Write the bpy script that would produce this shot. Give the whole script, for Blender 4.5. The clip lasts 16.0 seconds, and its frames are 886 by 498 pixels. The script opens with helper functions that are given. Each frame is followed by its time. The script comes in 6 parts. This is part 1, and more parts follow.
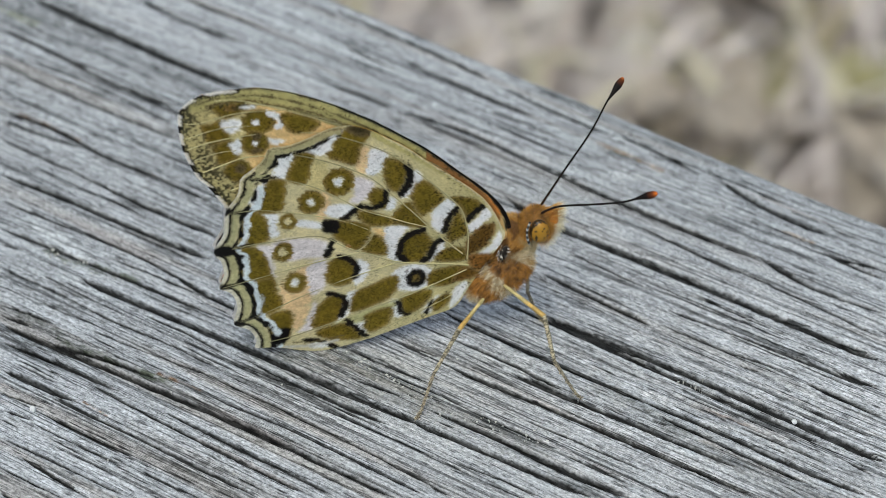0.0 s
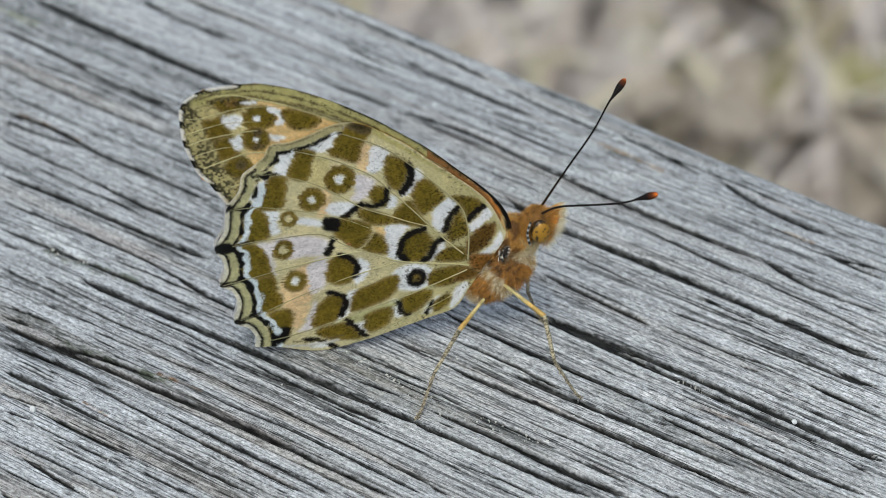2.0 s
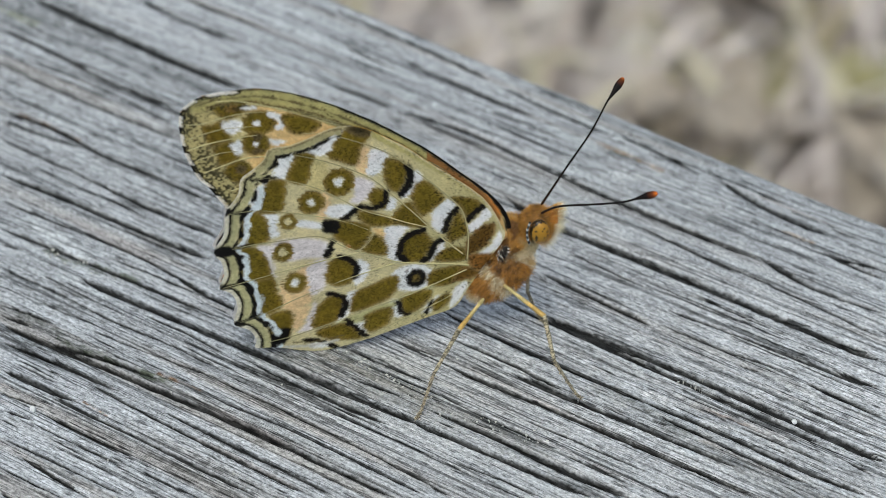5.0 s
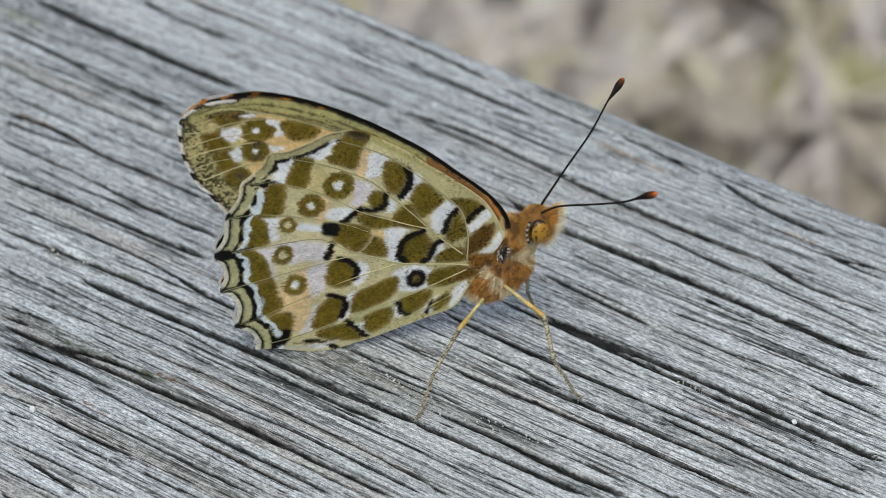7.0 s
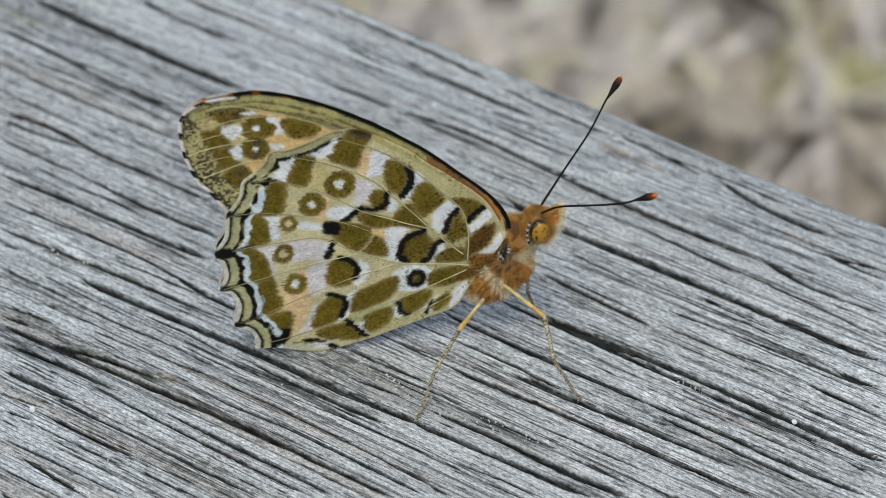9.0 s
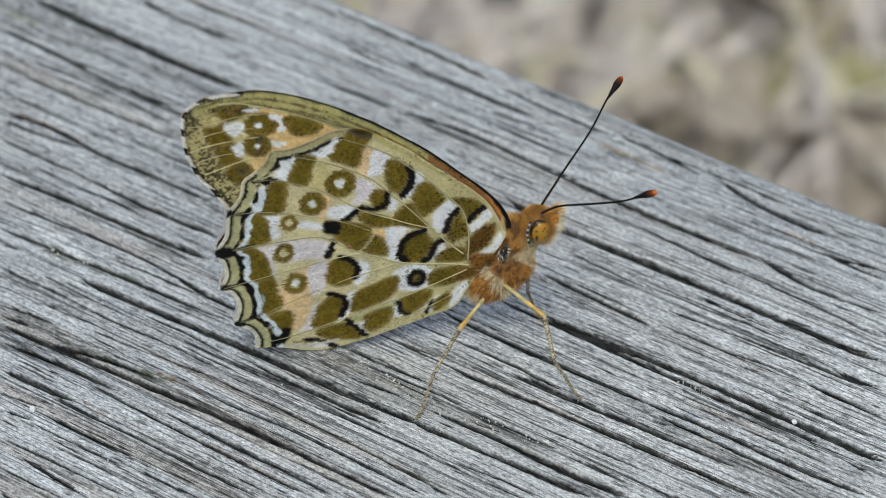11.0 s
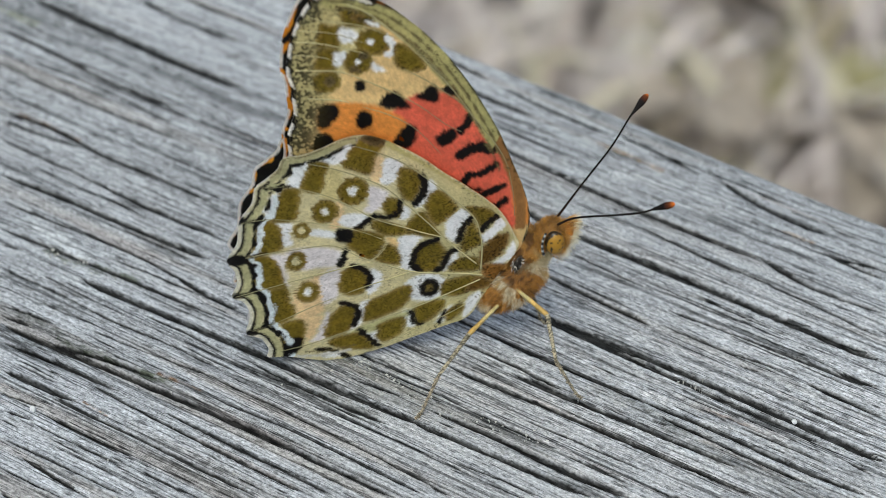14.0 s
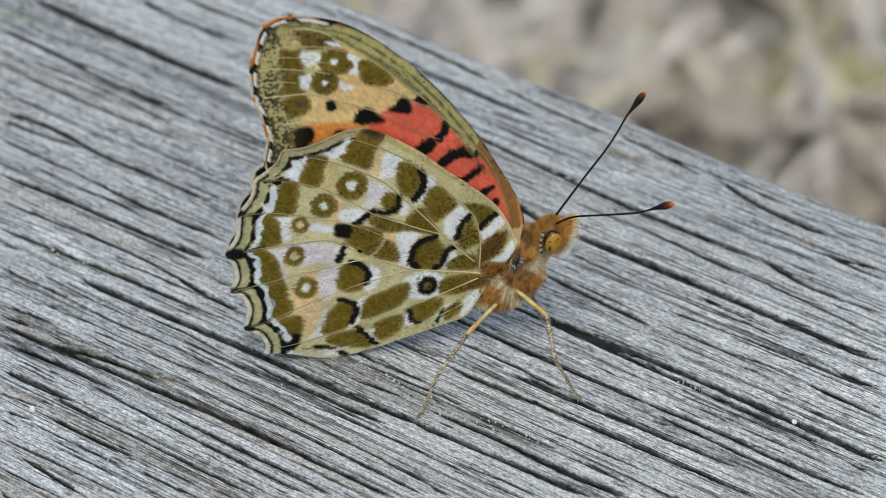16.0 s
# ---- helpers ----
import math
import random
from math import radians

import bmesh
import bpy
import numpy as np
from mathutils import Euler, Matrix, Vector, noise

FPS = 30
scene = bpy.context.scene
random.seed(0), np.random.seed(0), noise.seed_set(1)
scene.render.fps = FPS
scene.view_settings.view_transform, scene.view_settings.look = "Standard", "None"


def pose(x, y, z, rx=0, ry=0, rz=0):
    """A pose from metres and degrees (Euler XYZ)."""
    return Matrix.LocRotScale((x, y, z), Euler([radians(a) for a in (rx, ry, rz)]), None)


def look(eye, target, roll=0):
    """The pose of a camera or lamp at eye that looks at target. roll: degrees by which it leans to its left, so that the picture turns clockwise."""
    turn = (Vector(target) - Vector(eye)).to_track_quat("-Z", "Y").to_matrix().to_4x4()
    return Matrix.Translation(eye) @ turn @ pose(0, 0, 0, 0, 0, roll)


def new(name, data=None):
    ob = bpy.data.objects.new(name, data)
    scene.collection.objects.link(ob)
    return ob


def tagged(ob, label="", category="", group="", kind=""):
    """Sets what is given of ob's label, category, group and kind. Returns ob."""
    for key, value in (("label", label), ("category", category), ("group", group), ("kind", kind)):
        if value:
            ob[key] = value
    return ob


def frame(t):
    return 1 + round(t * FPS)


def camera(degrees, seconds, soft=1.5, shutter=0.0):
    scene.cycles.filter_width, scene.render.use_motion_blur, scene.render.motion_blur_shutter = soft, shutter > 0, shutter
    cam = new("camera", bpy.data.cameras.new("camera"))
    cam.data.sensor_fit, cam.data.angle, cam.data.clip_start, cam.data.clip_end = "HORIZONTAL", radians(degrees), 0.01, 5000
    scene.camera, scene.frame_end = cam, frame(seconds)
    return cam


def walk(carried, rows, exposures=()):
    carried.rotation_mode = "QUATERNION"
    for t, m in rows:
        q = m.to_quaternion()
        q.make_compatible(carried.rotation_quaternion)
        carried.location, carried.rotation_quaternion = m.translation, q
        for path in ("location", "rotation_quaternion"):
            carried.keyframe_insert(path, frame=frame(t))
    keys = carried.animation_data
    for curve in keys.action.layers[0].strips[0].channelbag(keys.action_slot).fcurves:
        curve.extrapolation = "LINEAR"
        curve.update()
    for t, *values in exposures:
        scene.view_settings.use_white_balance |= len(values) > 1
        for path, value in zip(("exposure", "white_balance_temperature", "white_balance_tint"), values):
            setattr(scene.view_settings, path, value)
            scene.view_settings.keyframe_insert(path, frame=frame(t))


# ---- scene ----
# A fritillary butterfly rests on a weathered timber; the camera stands still, close above it.
cam = camera(18, 16.0, soft=0.75, shutter=0.8)
EYE = (0.0, -0.245134, 0.205692)
cam.data.dof.use_dof = True
cam.data.dof.focus_distance = 0.298
cam.data.dof.aperture_fstop = 26.0
cam.data.dof.aperture_blades = 7
walk(cam, [(0.0, look(EYE, (0, 0, 0))), (16.0, look(EYE, (0, 0, 0)))], [(0.0, 0.26, 6440, -1), (16.0, 0.26, 6440, -1)])

# ---- light: bright overcast day ----
world = bpy.data.worlds.new("overcast_sky")
scene.world = world
world.use_nodes = True
wn = world.node_tree
sky = wn.nodes.new("ShaderNodeTexSky")
sky.sky_type = "NISHITA"
sky.sun_disc = False
sky.sun_elevation, sky.sun_rotation = radians(66), radians(-162)
sky.air_density, sky.dust_density, sky.ozone_density = 0.8, 4.0, 1.0
wn.links.new(sky.outputs["Color"], wn.nodes["Background"].inputs["Color"])
wn.nodes["Background"].inputs["Strength"].default_value = 0.15
sun = new("sun", bpy.data.lights.new("sun", "SUN"))
sun.data.energy, sun.data.angle, sun.data.color = 1.1, radians(60), (1.0, 0.96, 0.88)
sun.matrix_world = look((-0.12, -0.38, 0.92), (0, 0, 0))

MM = 0.001


# ---- small tools ----
def rgb(r, g, b):
    """A linear colour from 0..255 values."""
    f = lambda c: c / 12.92 if c <= 0.04045 else ((c + 0.055) / 1.055) ** 2.4
    return (f(r / 255), f(g / 255), f(b / 255))


def lattice(x, y, seed):
    """Smooth value noise in -1..1 over arrays."""
    ix, iy = np.floor(x).astype(np.int64), np.floor(y).astype(np.int64)
    fx, fy = x - ix, y - iy
    fx, fy = fx * fx * (3 - 2 * fx), fy * fy * (3 - 2 * fy)

    def h(a, b):
        n = (a * 374761393 + b * 668265263 + seed * 974634777) & 0xFFFFFFFF
        n = ((n ^ (n >> 13)) * 1274126177) & 0xFFFFFFFF
        n = n ^ (n >> 16)
        return (n & 0xFFFF) / 32767.5 - 1.0

    a = h(ix, iy) * (1 - fx) + h(ix + 1, iy) * fx
    b = h(ix, iy + 1) * (1 - fx) + h(ix + 1, iy + 1) * fx
    return a * (1 - fy) + b * fy


def step(a, b, x):
    t = np.clip((x - a) / (b - a), 0, 1)
    return t * t * (3 - 2 * t)


def smooth_line(pts, per=8, closed=False):
    """A Catmull-Rom line through points."""
    p = np.array(pts, float)
    n = len(p)
    out = []
    spans = n if closed else n - 1
    for i in range(spans):
        if closed:
            a, b, c, d = p[(i - 1) % n], p[i], p[(i + 1) % n], p[(i + 2) % n]
        else:
            a, b, c, d = p[max(i - 1, 0)], p[i], p[i + 1], p[min(i + 2, n - 1)]
        for k in range(per):
            t = k / per
            out.append(0.5 * (2 * b + (c - a) * t + (2 * a - 5 * b + 4 * c - d) * t * t + (3 * b - a - 3 * c + d) * t ** 3))
    if not closed:
        out.append(p[-1])
    return np.array(out)


def line_distance(x, y, line):
    """Distance of points to a polyline."""
    best = np.full(x.shape, 1e9)
    for (ax, ay), (bx, by) in zip(line[:-1], line[1:]):
        dx, dy = bx - ax, by - ay
        t = np.clip(((x - ax) * dx + (y - ay) * dy) / (dx * dx + dy * dy + 1e-12), 0, 1)
        best = np.minimum(best, np.hypot(x - ax - t * dx, y - ay - t * dy))
    return best


def mesh_from(name, verts, faces, colours=None, smooth=True):
    me = bpy.data.meshes.new(name)
    verts, faces = np.asarray(verts, np.float32), np.asarray(faces, np.int32)
    k = faces.shape[1]
    me.vertices.add(len(verts))
    me.vertices.foreach_set("co", verts.ravel())
    me.loops.add(faces.size)
    me.loops.foreach_set("vertex_index", faces.ravel())
    me.polygons.add(len(faces))
    me.polygons.foreach_set("loop_start", np.arange(0, faces.size, k, dtype=np.int32))
    me.polygons.foreach_set("use_smooth", np.full(len(faces), smooth))
    me.update(calc_edges=True)
    if colours is not None:
        at = me.color_attributes.new("tint", "FLOAT_COLOR", "POINT")
        rgba = np.ones((len(verts), 4), np.float32)
        rgba[:, :3] = colours
        at.data.foreach_set("color", rgba.ravel())
    return me


def part(name, me, material, parent, label=""):
    """One mesh object under a thing or a part."""
    if isinstance(me, bmesh.types.BMesh):
        bm, me = me, bpy.data.meshes.new(name)
        bm.to_mesh(me)
        bm.free()
    me.materials.clear()
    me.materials.append(material)
    ob = new(name, me)
    ob.parent = parent
    return tagged(ob, label)


def tube_mesh(name, pts, radii, sides=8, colours=None, per=6):
    """A tapered tube along a smoothed line (millimetres), with rounded ends."""
    n = len(pts)
    line = smooth_line(pts, per)
    rad = np.interp(np.linspace(0, n - 1, len(line)), np.arange(n), radii)
    tint = None
    if colours is not None:
        cs = np.array(colours)
        tint = np.stack([np.interp(np.linspace(0, n - 1, len(line)), np.arange(n), cs[:, k]) for k in range(3)], 1)
    tangents = np.gradient(line, axis=0)
    tangents /= np.linalg.norm(tangents, axis=1, keepdims=True) + 1e-9
    up = np.array([0.0, 0, 1]) if abs(tangents[0][2]) < 0.9 else np.array([1.0, 0, 0])
    verts, cols = [], []
    ang = np.linspace(0, 2 * math.pi, sides, endpoint=False)
    for i in range(len(line)):
        t = tangents[i]
        a = np.cross(t, up)
        a /= np.linalg.norm(a) + 1e-9
        b = np.cross(t, a)
        for s in ang:
            verts.append(line[i] + rad[i] * (math.cos(s) * a + math.sin(s) * b))
            cols.append(tint[i] if tint is not None else (1, 1, 1))
    faces = []
    for i in range(len(line) - 1):
        for j in range(sides):
            k = (j + 1) % sides
            faces.append((i * sides + j, i * sides + k, (i + 1) * sides + k, (i + 1) * sides + j))
    for base, d in ((0, -1), ((len(line) - 1) * sides, 1)):
        i = base // sides
        c = len(verts)
        verts.append(line[i] + d * tangents[i] * rad[i] * 0.6)
        cols.append(tint[i] if tint is not None else (1, 1, 1))
        for j in range(sides):
            k = (j + 1) % sides
            q = (base + j, base + k, c, c) if d > 0 else (base + k, base + j, c, c)
            faces.append(q)
    quads = [f for f in faces if f[2] != f[3]]
    me = bpy.data.meshes.new(name)
    me.from_pydata([tuple(np.array(v) * MM) for v in verts], [], quads + [f[:3] for f in faces if f[2] == f[3]])
    me.polygons.foreach_set("use_smooth", [True] * len(me.polygons))
    if colours is not None:
        at = me.color_attributes.new("tint", "FLOAT_COLOR", "POINT")
        for i, c in enumerate(cols):
            at.data[i].color = (*c, 1)
    return me


# ---- materials ----
def material(name, roughness=0.6, specular=0.3):
    m = bpy.data.materials.new(name)
    m.use_nodes = True
    b = m.node_tree.nodes["Principled BSDF"]
    b.inputs["Roughness"].default_value = roughness
    b.inputs["Specular IOR Level"].default_value = specular
    return m, m.node_tree.nodes, m.node_tree.links, b


def tinted(name, roughness=0.7, specular=0.2, grain=900.0, amount=0.25, bump=0.15, sheen=0.0, through_light=0.0):
    """Colour from the mesh's own tint, broken by fine and coarse grain."""
    m, n, l, b = material(name, roughness, specular)
    at = n.new("ShaderNodeAttribute")
    at.attribute_name = "tint"
    co = n.new("ShaderNodeTexCoord")
    fine = n.new("ShaderNodeTexNoise")
    fine.inputs["Scale"].default_value, fine.inputs["Detail"].default_value = grain, 3.0
    coarse = n.new("ShaderNodeTexNoise")
    coarse.inputs["Scale"].default_value, coarse.inputs["Detail"].default_value = grain / 9, 2.0
    add = n.new("ShaderNodeMath")
    add.operation = "ADD"
    rng = n.new("ShaderNodeMapRange")
    rng.inputs["From Min"].default_value, rng.inputs["From Max"].default_value = 0.6, 1.4
    rng.inputs["To Min"].default_value, rng.inputs["To Max"].default_value = 1 - amount, 1 + amount
    mul = n.new("ShaderNodeVectorMath")
    mul.operation = "SCALE"
    for t in (fine, coarse):
        l.new(co.outputs["Object"], t.inputs["Vector"])
    l.new(fine.outputs["Fac"], add.inputs[0])
    l.new(coarse.outputs["Fac"], add.inputs[1])
    l.new(add.outputs[0], rng.inputs["Value"])
    l.new(at.outputs["Color"], mul.inputs[0])
    l.new(rng.outputs["Result"], mul.inputs["Scale"])
    l.new(mul.outputs["Vector"], b.inputs["Base Color"])
    if bump:
        bp = n.new("ShaderNodeBump")
        bp.inputs["Strength"].default_value, bp.inputs["Distance"].default_value = bump, 0.0001
        l.new(fine.outputs["Fac"], bp.inputs["Height"])
        l.new(bp.outputs["Normal"], b.inputs["Normal"])
    b.inputs["Sheen Weight"].default_value = sheen
    if through_light:
        tr = n.new("ShaderNodeBsdfTranslucent")
        thin = n.new("ShaderNodeGamma")
        thin.inputs["Gamma"].default_value = 0.45
        mx = n.new("ShaderNodeMixShader")
        mx.inputs["Fac"].default_value = through_light
        l.new(mul.outputs["Vector"], thin.inputs["Color"])
        l.new(thin.outputs["Color"], tr.inputs["Color"])
        l.new(b.outputs["BSDF"], mx.inputs[1])
        l.new(tr.outputs["BSDF"], mx.inputs[2])
        l.new(mx.outputs["Shader"], n["Material Output"].inputs["Surface"])
    return m


def mottled(name, dark, light, scale, roughness=0.8, stretch=(1, 1, 1), bump=0.4, dist=0.001):
    m, n, l, b = material(name, roughness, 0.2)
    co = n.new("ShaderNodeTexCoord")
    mp = n.new("ShaderNodeMapping")
    mp.inputs["Scale"].default_value = stretch
    a, c = n.new("ShaderNodeTexNoise"), n.new("ShaderNodeTexNoise")
    a.inputs["Scale"].default_value, a.inputs["Detail"].default_value = scale, 4
    c.inputs["Scale"].default_value, c.inputs["Detail"].default_value = scale * 8, 3
    mix = n.new("ShaderNodeMix")
    mix.inputs["Factor"].default_value = 0.4
    ramp = n.new("ShaderNodeValToRGB")
    ramp.color_ramp.elements[0].position, ramp.color_ramp.elements[1].position = 0.32, 0.68
    ramp.color_ramp.elements[0].color, ramp.color_ramp.elements[1].color = (*dark, 1), (*light, 1)
    bp = n.new("ShaderNodeBump")
    bp.inputs["Strength"].default_value, bp.inputs["Distance"].default_value = bump, dist
    l.new(co.outputs["Object"], mp.inputs["Vector"])
    for t in (a, c):
        l.new(mp.outputs["Vector"], t.inputs["Vector"])
    l.new(a.outputs["Fac"], mix.inputs["A"])
    l.new(c.outputs["Fac"], mix.inputs["B"])
    l.new(mix.outputs["Result"], ramp.inputs["Fac"])
    l.new(ramp.outputs["Color"], b.inputs["Base Color"])
    l.new(c.outputs["Fac"], bp.inputs["Height"])
    l.new(bp.outputs["Normal"], b.inputs["Normal"])
    return m


WING = tinted("wing_scales", 0.6, 0.14, 3200, 0.18, 0.3, 0.02, 0.25)
WING_BACK = tinted("wing_scales_inner", 0.6, 0.14, 3200, 0.18, 0.3, 0.02, 0.85)
FUR = tinted("body_hair", 0.75, 0.2, 900, 0.2, 0.0, 0.2)
SKIN = tinted("body_skin", 0.6, 0.3, 1500, 0.25, 0.4)
HORN = tinted("antenna_horn", 0.7, 0.12, 3000, 0.15, 0.2)
EYE_GLOSS = tinted("compound_eye", 0.28, 0.5, 5000, 0.1, 0.3)


def weathered_wood():
    """Grey wood: the mesh's own tint, fine fibres drawn along the grain, pale and dark flecks."""
    m, n, l, b = material("weathered_wood", 0.85, 0.1)
    at = n.new("ShaderNodeAttribute")
    at.attribute_name = "tint"
    co = n.new("ShaderNodeTexCoord")
    last = at.outputs["Color"]
    heights = []
    for scale, detail, lo, hi, a, c in (((420, 3400, 900), 4, 0.78, 1.20, 0.33, 0.67), ((2200, 4800, 2000), 2, 0.55, 1.42, 0.33, 0.67), ((24, 520, 200), 3, 0.92, 1.08, 0.33, 0.67), ((420, 2600, 800), 1, 0.34, 1.0, 0.27, 0.40)):
        mp = n.new("ShaderNodeMapping")
        mp.inputs["Scale"].default_value = scale
        t = n.new("ShaderNodeTexNoise")
        t.inputs["Scale"].default_value, t.inputs["Detail"].default_value, t.inputs["Roughness"].default_value = 1.0, detail, 0.6
        r = n.new("ShaderNodeMapRange")
        r.inputs["From Min"].default_value, r.inputs["From Max"].default_value = a, c
        r.inputs["To Min"].default_value, r.inputs["To Max"].default_value = lo, hi
        s = n.new("ShaderNodeVectorMath")
        s.operation = "SCALE"
        l.new(co.outputs["Object"], mp.inputs["Vector"])
        l.new(mp.outputs["Vector"], t.inputs["Vector"])
        l.new(t.outputs["Fac"], r.inputs["Value"])
        l.new(last, s.inputs[0])
        l.new(r.outputs["Result"], s.inputs["Scale"])
        last = s.outputs["Vector"]
        heights.append(t.outputs["Fac"])
    # hairline checks
    for scale, low in (((7, 560, 300), 0.34), ((16, 1200, 600), 0.4), ((40, 2100, 900), 0.45)):
        mp = n.new("ShaderNodeMapping")
        mp.inputs["Scale"].default_value = scale
        t = n.new("ShaderNodeTexNoise")
        t.inputs["Scale"].default_value, t.inputs["Detail"].default_value, t.inputs["Roughness"].default_value = 1.0, 2, 0.55
        off = n.new("ShaderNodeMath")
        off.operation = "SUBTRACT"
        off.inputs[1].default_value = 0.5
        ab = n.new("ShaderNodeMath")
        ab.operation = "ABSOLUTE"
        r = n.new("ShaderNodeMapRange")
        r.inputs["From Min"].default_value, r.inputs["From Max"].default_value = 0.005, 0.015
        r.inputs["To Min"].default_value, r.inputs["To Max"].default_value = low, 1.0
        l.new(co.outputs["Object"], mp.inputs["Vector"])
        l.new(mp.outputs["Vector"], t.inputs["Vector"])
        l.new(t.outputs["Fac"], off.inputs[0])
        l.new(off.outputs[0], ab.inputs[0])
        l.new(ab.outputs[0], r.inputs["Value"])
        s = n.new("ShaderNodeVectorMath")
        s.operation = "SCALE"
        l.new(last, s.inputs[0])
        l.new(r.outputs["Result"], s.inputs["Scale"])
        last = s.outputs["Vector"]
    l.new(last, b.inputs["Base Color"])
    add = n.new("ShaderNodeMath")
    add.operation = "ADD"
    l.new(heights[0], add.inputs[0])
    l.new(heights[1], add.inputs[1])
    bp = n.new("ShaderNodeBump")
    bp.inputs["Strength"].default_value, bp.inputs["Distance"].default_value = 0.9, 0.00012
    l.new(add.outputs[0], bp.inputs["Height"])
    l.new(bp.outputs["Normal"], b.inputs["Normal"])
    return m


WOOD = weathered_wood()
SOIL = mottled("dry_soil", (0.24, 0.21, 0.195), (0.42, 0.375, 0.35), 30, 0.95, (1, 1, 1), 0.6, 0.004)
STRAW = tinted("dry_straw", 0.8, 0.2, 300, 0.2, 0.0)
STONE = mottled("pale_stone", (0.30, 0.28, 0.26), (0.58, 0.55, 0.51), 60, 0.85)
LEAF = mottled("dead_leaf", (0.20, 0.17, 0.145), (0.44, 0.39, 0.33), 50, 0.8)
MOSS = mottled("green_moss", (0.16, 0.15, 0.08), (0.38, 0.35, 0.20), 80, 0.9)
GRIT = mottled("white_grit", (0.6, 0.6, 0.6), (0.85, 0.85, 0.85), 900, 0.6)

# ---- the timber: u along the grain, v across it, millimetres ----
GRAIN = -33.7
EDGE_V = 34.0


class Wood:
    """Height and colour of a weathered plank face over a grid."""

    def __init__(self, us, vs):
        self.u, self.v = np.meshgrid(us, vs, indexing="ij")
        self.us = us
        u, v = self.u, self.v
        wander = 0.3 * lattice(u / 110, v / 20, 3) + 0.04 * lattice(u / 22, v / 6, 4)
        self.w = v + wander
        w = self.w
        self.ridge = sum(a * lattice(u / lu, w / lv, s) for a, lu, lv, s in
                         ((0.05, 90, 3.1, 11), (0.035, 70, 1.3, 12), (0.03, 50, 0.55, 13), (0.025, 28, 0.3, 14)))
        self.h = 0.35 * lattice(u / 90, v / 26, 5) + self.ridge * 0.5
        self.cut = np.zeros_like(u)
        self.dark = np.zeros_like(u)
        self.stains = []

    def crack(self, width, *pts, depth=None):
        """A split that follows the given line of (u, v) points."""
        line = smooth_line(pts, 6)
        if line[-1][0] < line[0][0]:
            line = line[::-1]
        lo, hi = line[0][0], line[-1][0]
        i0, i1 = np.searchsorted(self.us, lo), np.searchsorted(self.us, hi)
        if i1 - i0 < 2:
            return
        u, v = self.u[i0:i1], self.v[i0:i1]
        uu = self.us[i0:i1]
        mid = np.interp(uu, line[:, 0], line[:, 1])
        seed = int(abs(lo * 13 + line[0][1] * 7)) + 20
        z = np.zeros_like(uu)
        mid = mid + 0.08 * lattice(uu / 9, z + 0.5, seed) + 0.05 * lattice(uu / 2.2, z + 3.5, seed)
        taper = np.minimum(step(-0.5, min(3.0, 0.4 * (hi - lo)), uu - lo), step(-0.5, min(3.0, 0.4 * (hi - lo)), hi - uu))
        half = width * 0.50 * taper * (0.95 + 0.28 * lattice(uu / 11, z + 9.5, seed) + 0.16 * lattice(uu / 2.6, z + 6.5, seed)) + 1e-3
        d = np.abs(v - mid[:, None]) + 0.05 * lattice(u / 0.7, v / 0.25, seed + 5) + 0.03 * lattice(u / 2.0, v / 0.12, seed + 6)
        deep = (0.6 * depth if depth else 0.2 + 0.45 * width) * np.sqrt(np.clip(half * 2 / width, 0, 1))
        cut = (1 - step(half[:, None] - 0.10, half[:, None] + 0.05, d)) * deep[:, None]
        # mask for the near-black colour that fills the split
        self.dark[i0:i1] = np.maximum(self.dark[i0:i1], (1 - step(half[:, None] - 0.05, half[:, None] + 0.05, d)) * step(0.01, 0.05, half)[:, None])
        self.cut[i0:i1] = np.maximum(self.cut[i0:i1], cut)

    def fibres(self):
        """Long hair-thin checks that wander with the grain."""
        u, w = self.u, self.w
        for k, (lu, lv, half, deep) in enumerate(((150, 2.6, 0.05, 0.2), (120, 1.9, 0.045, 0.2), (60, 0.9, 0.04, 0.15))):
            d = np.abs(lattice(u / lu, w / lv, 100 + k)) * lv * 0.45
            on = step(0.05, 0.5, lattice(u / (lu * 0.35), w / (lv * 1.7), 120 + k)) * (0.6 + 0.4 * lattice(u / 9, w / 0.8, 130 + k))
            line = (1 - step(0.3, 1.2, d / half)) * on
            self.cut = np.maximum(self.cut, line * deep * 0.6)
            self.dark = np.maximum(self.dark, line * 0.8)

    def stain(self, colour, width, strength, *pts):
        """A stain or other patch of colour with a broken outline along a line of (u, v) points."""
        p = smooth_line(pts, 6)
        self.stains.append((np.array(colour), width, strength, p))

    def weather(self):
        self.fibres()
        rng = np.random.RandomState(7)
        for _ in range(900):
            u0, v0 = rng.uniform(-90, 75), rng.uniform(-64, 33)
            ln = rng.choice([2, 3, 5, 9, 16]) * rng.uniform(0.6, 1.4)
            self.crack(rng.uniform(0.10, 0.22), (u0, v0), (u0 + ln / 2, v0 + rng.uniform(-0.1, 0.1)), (u0 + ln, v0 + rng.uniform(-0.2, 0.2)), depth=rng.uniform(0.15, 0.35))

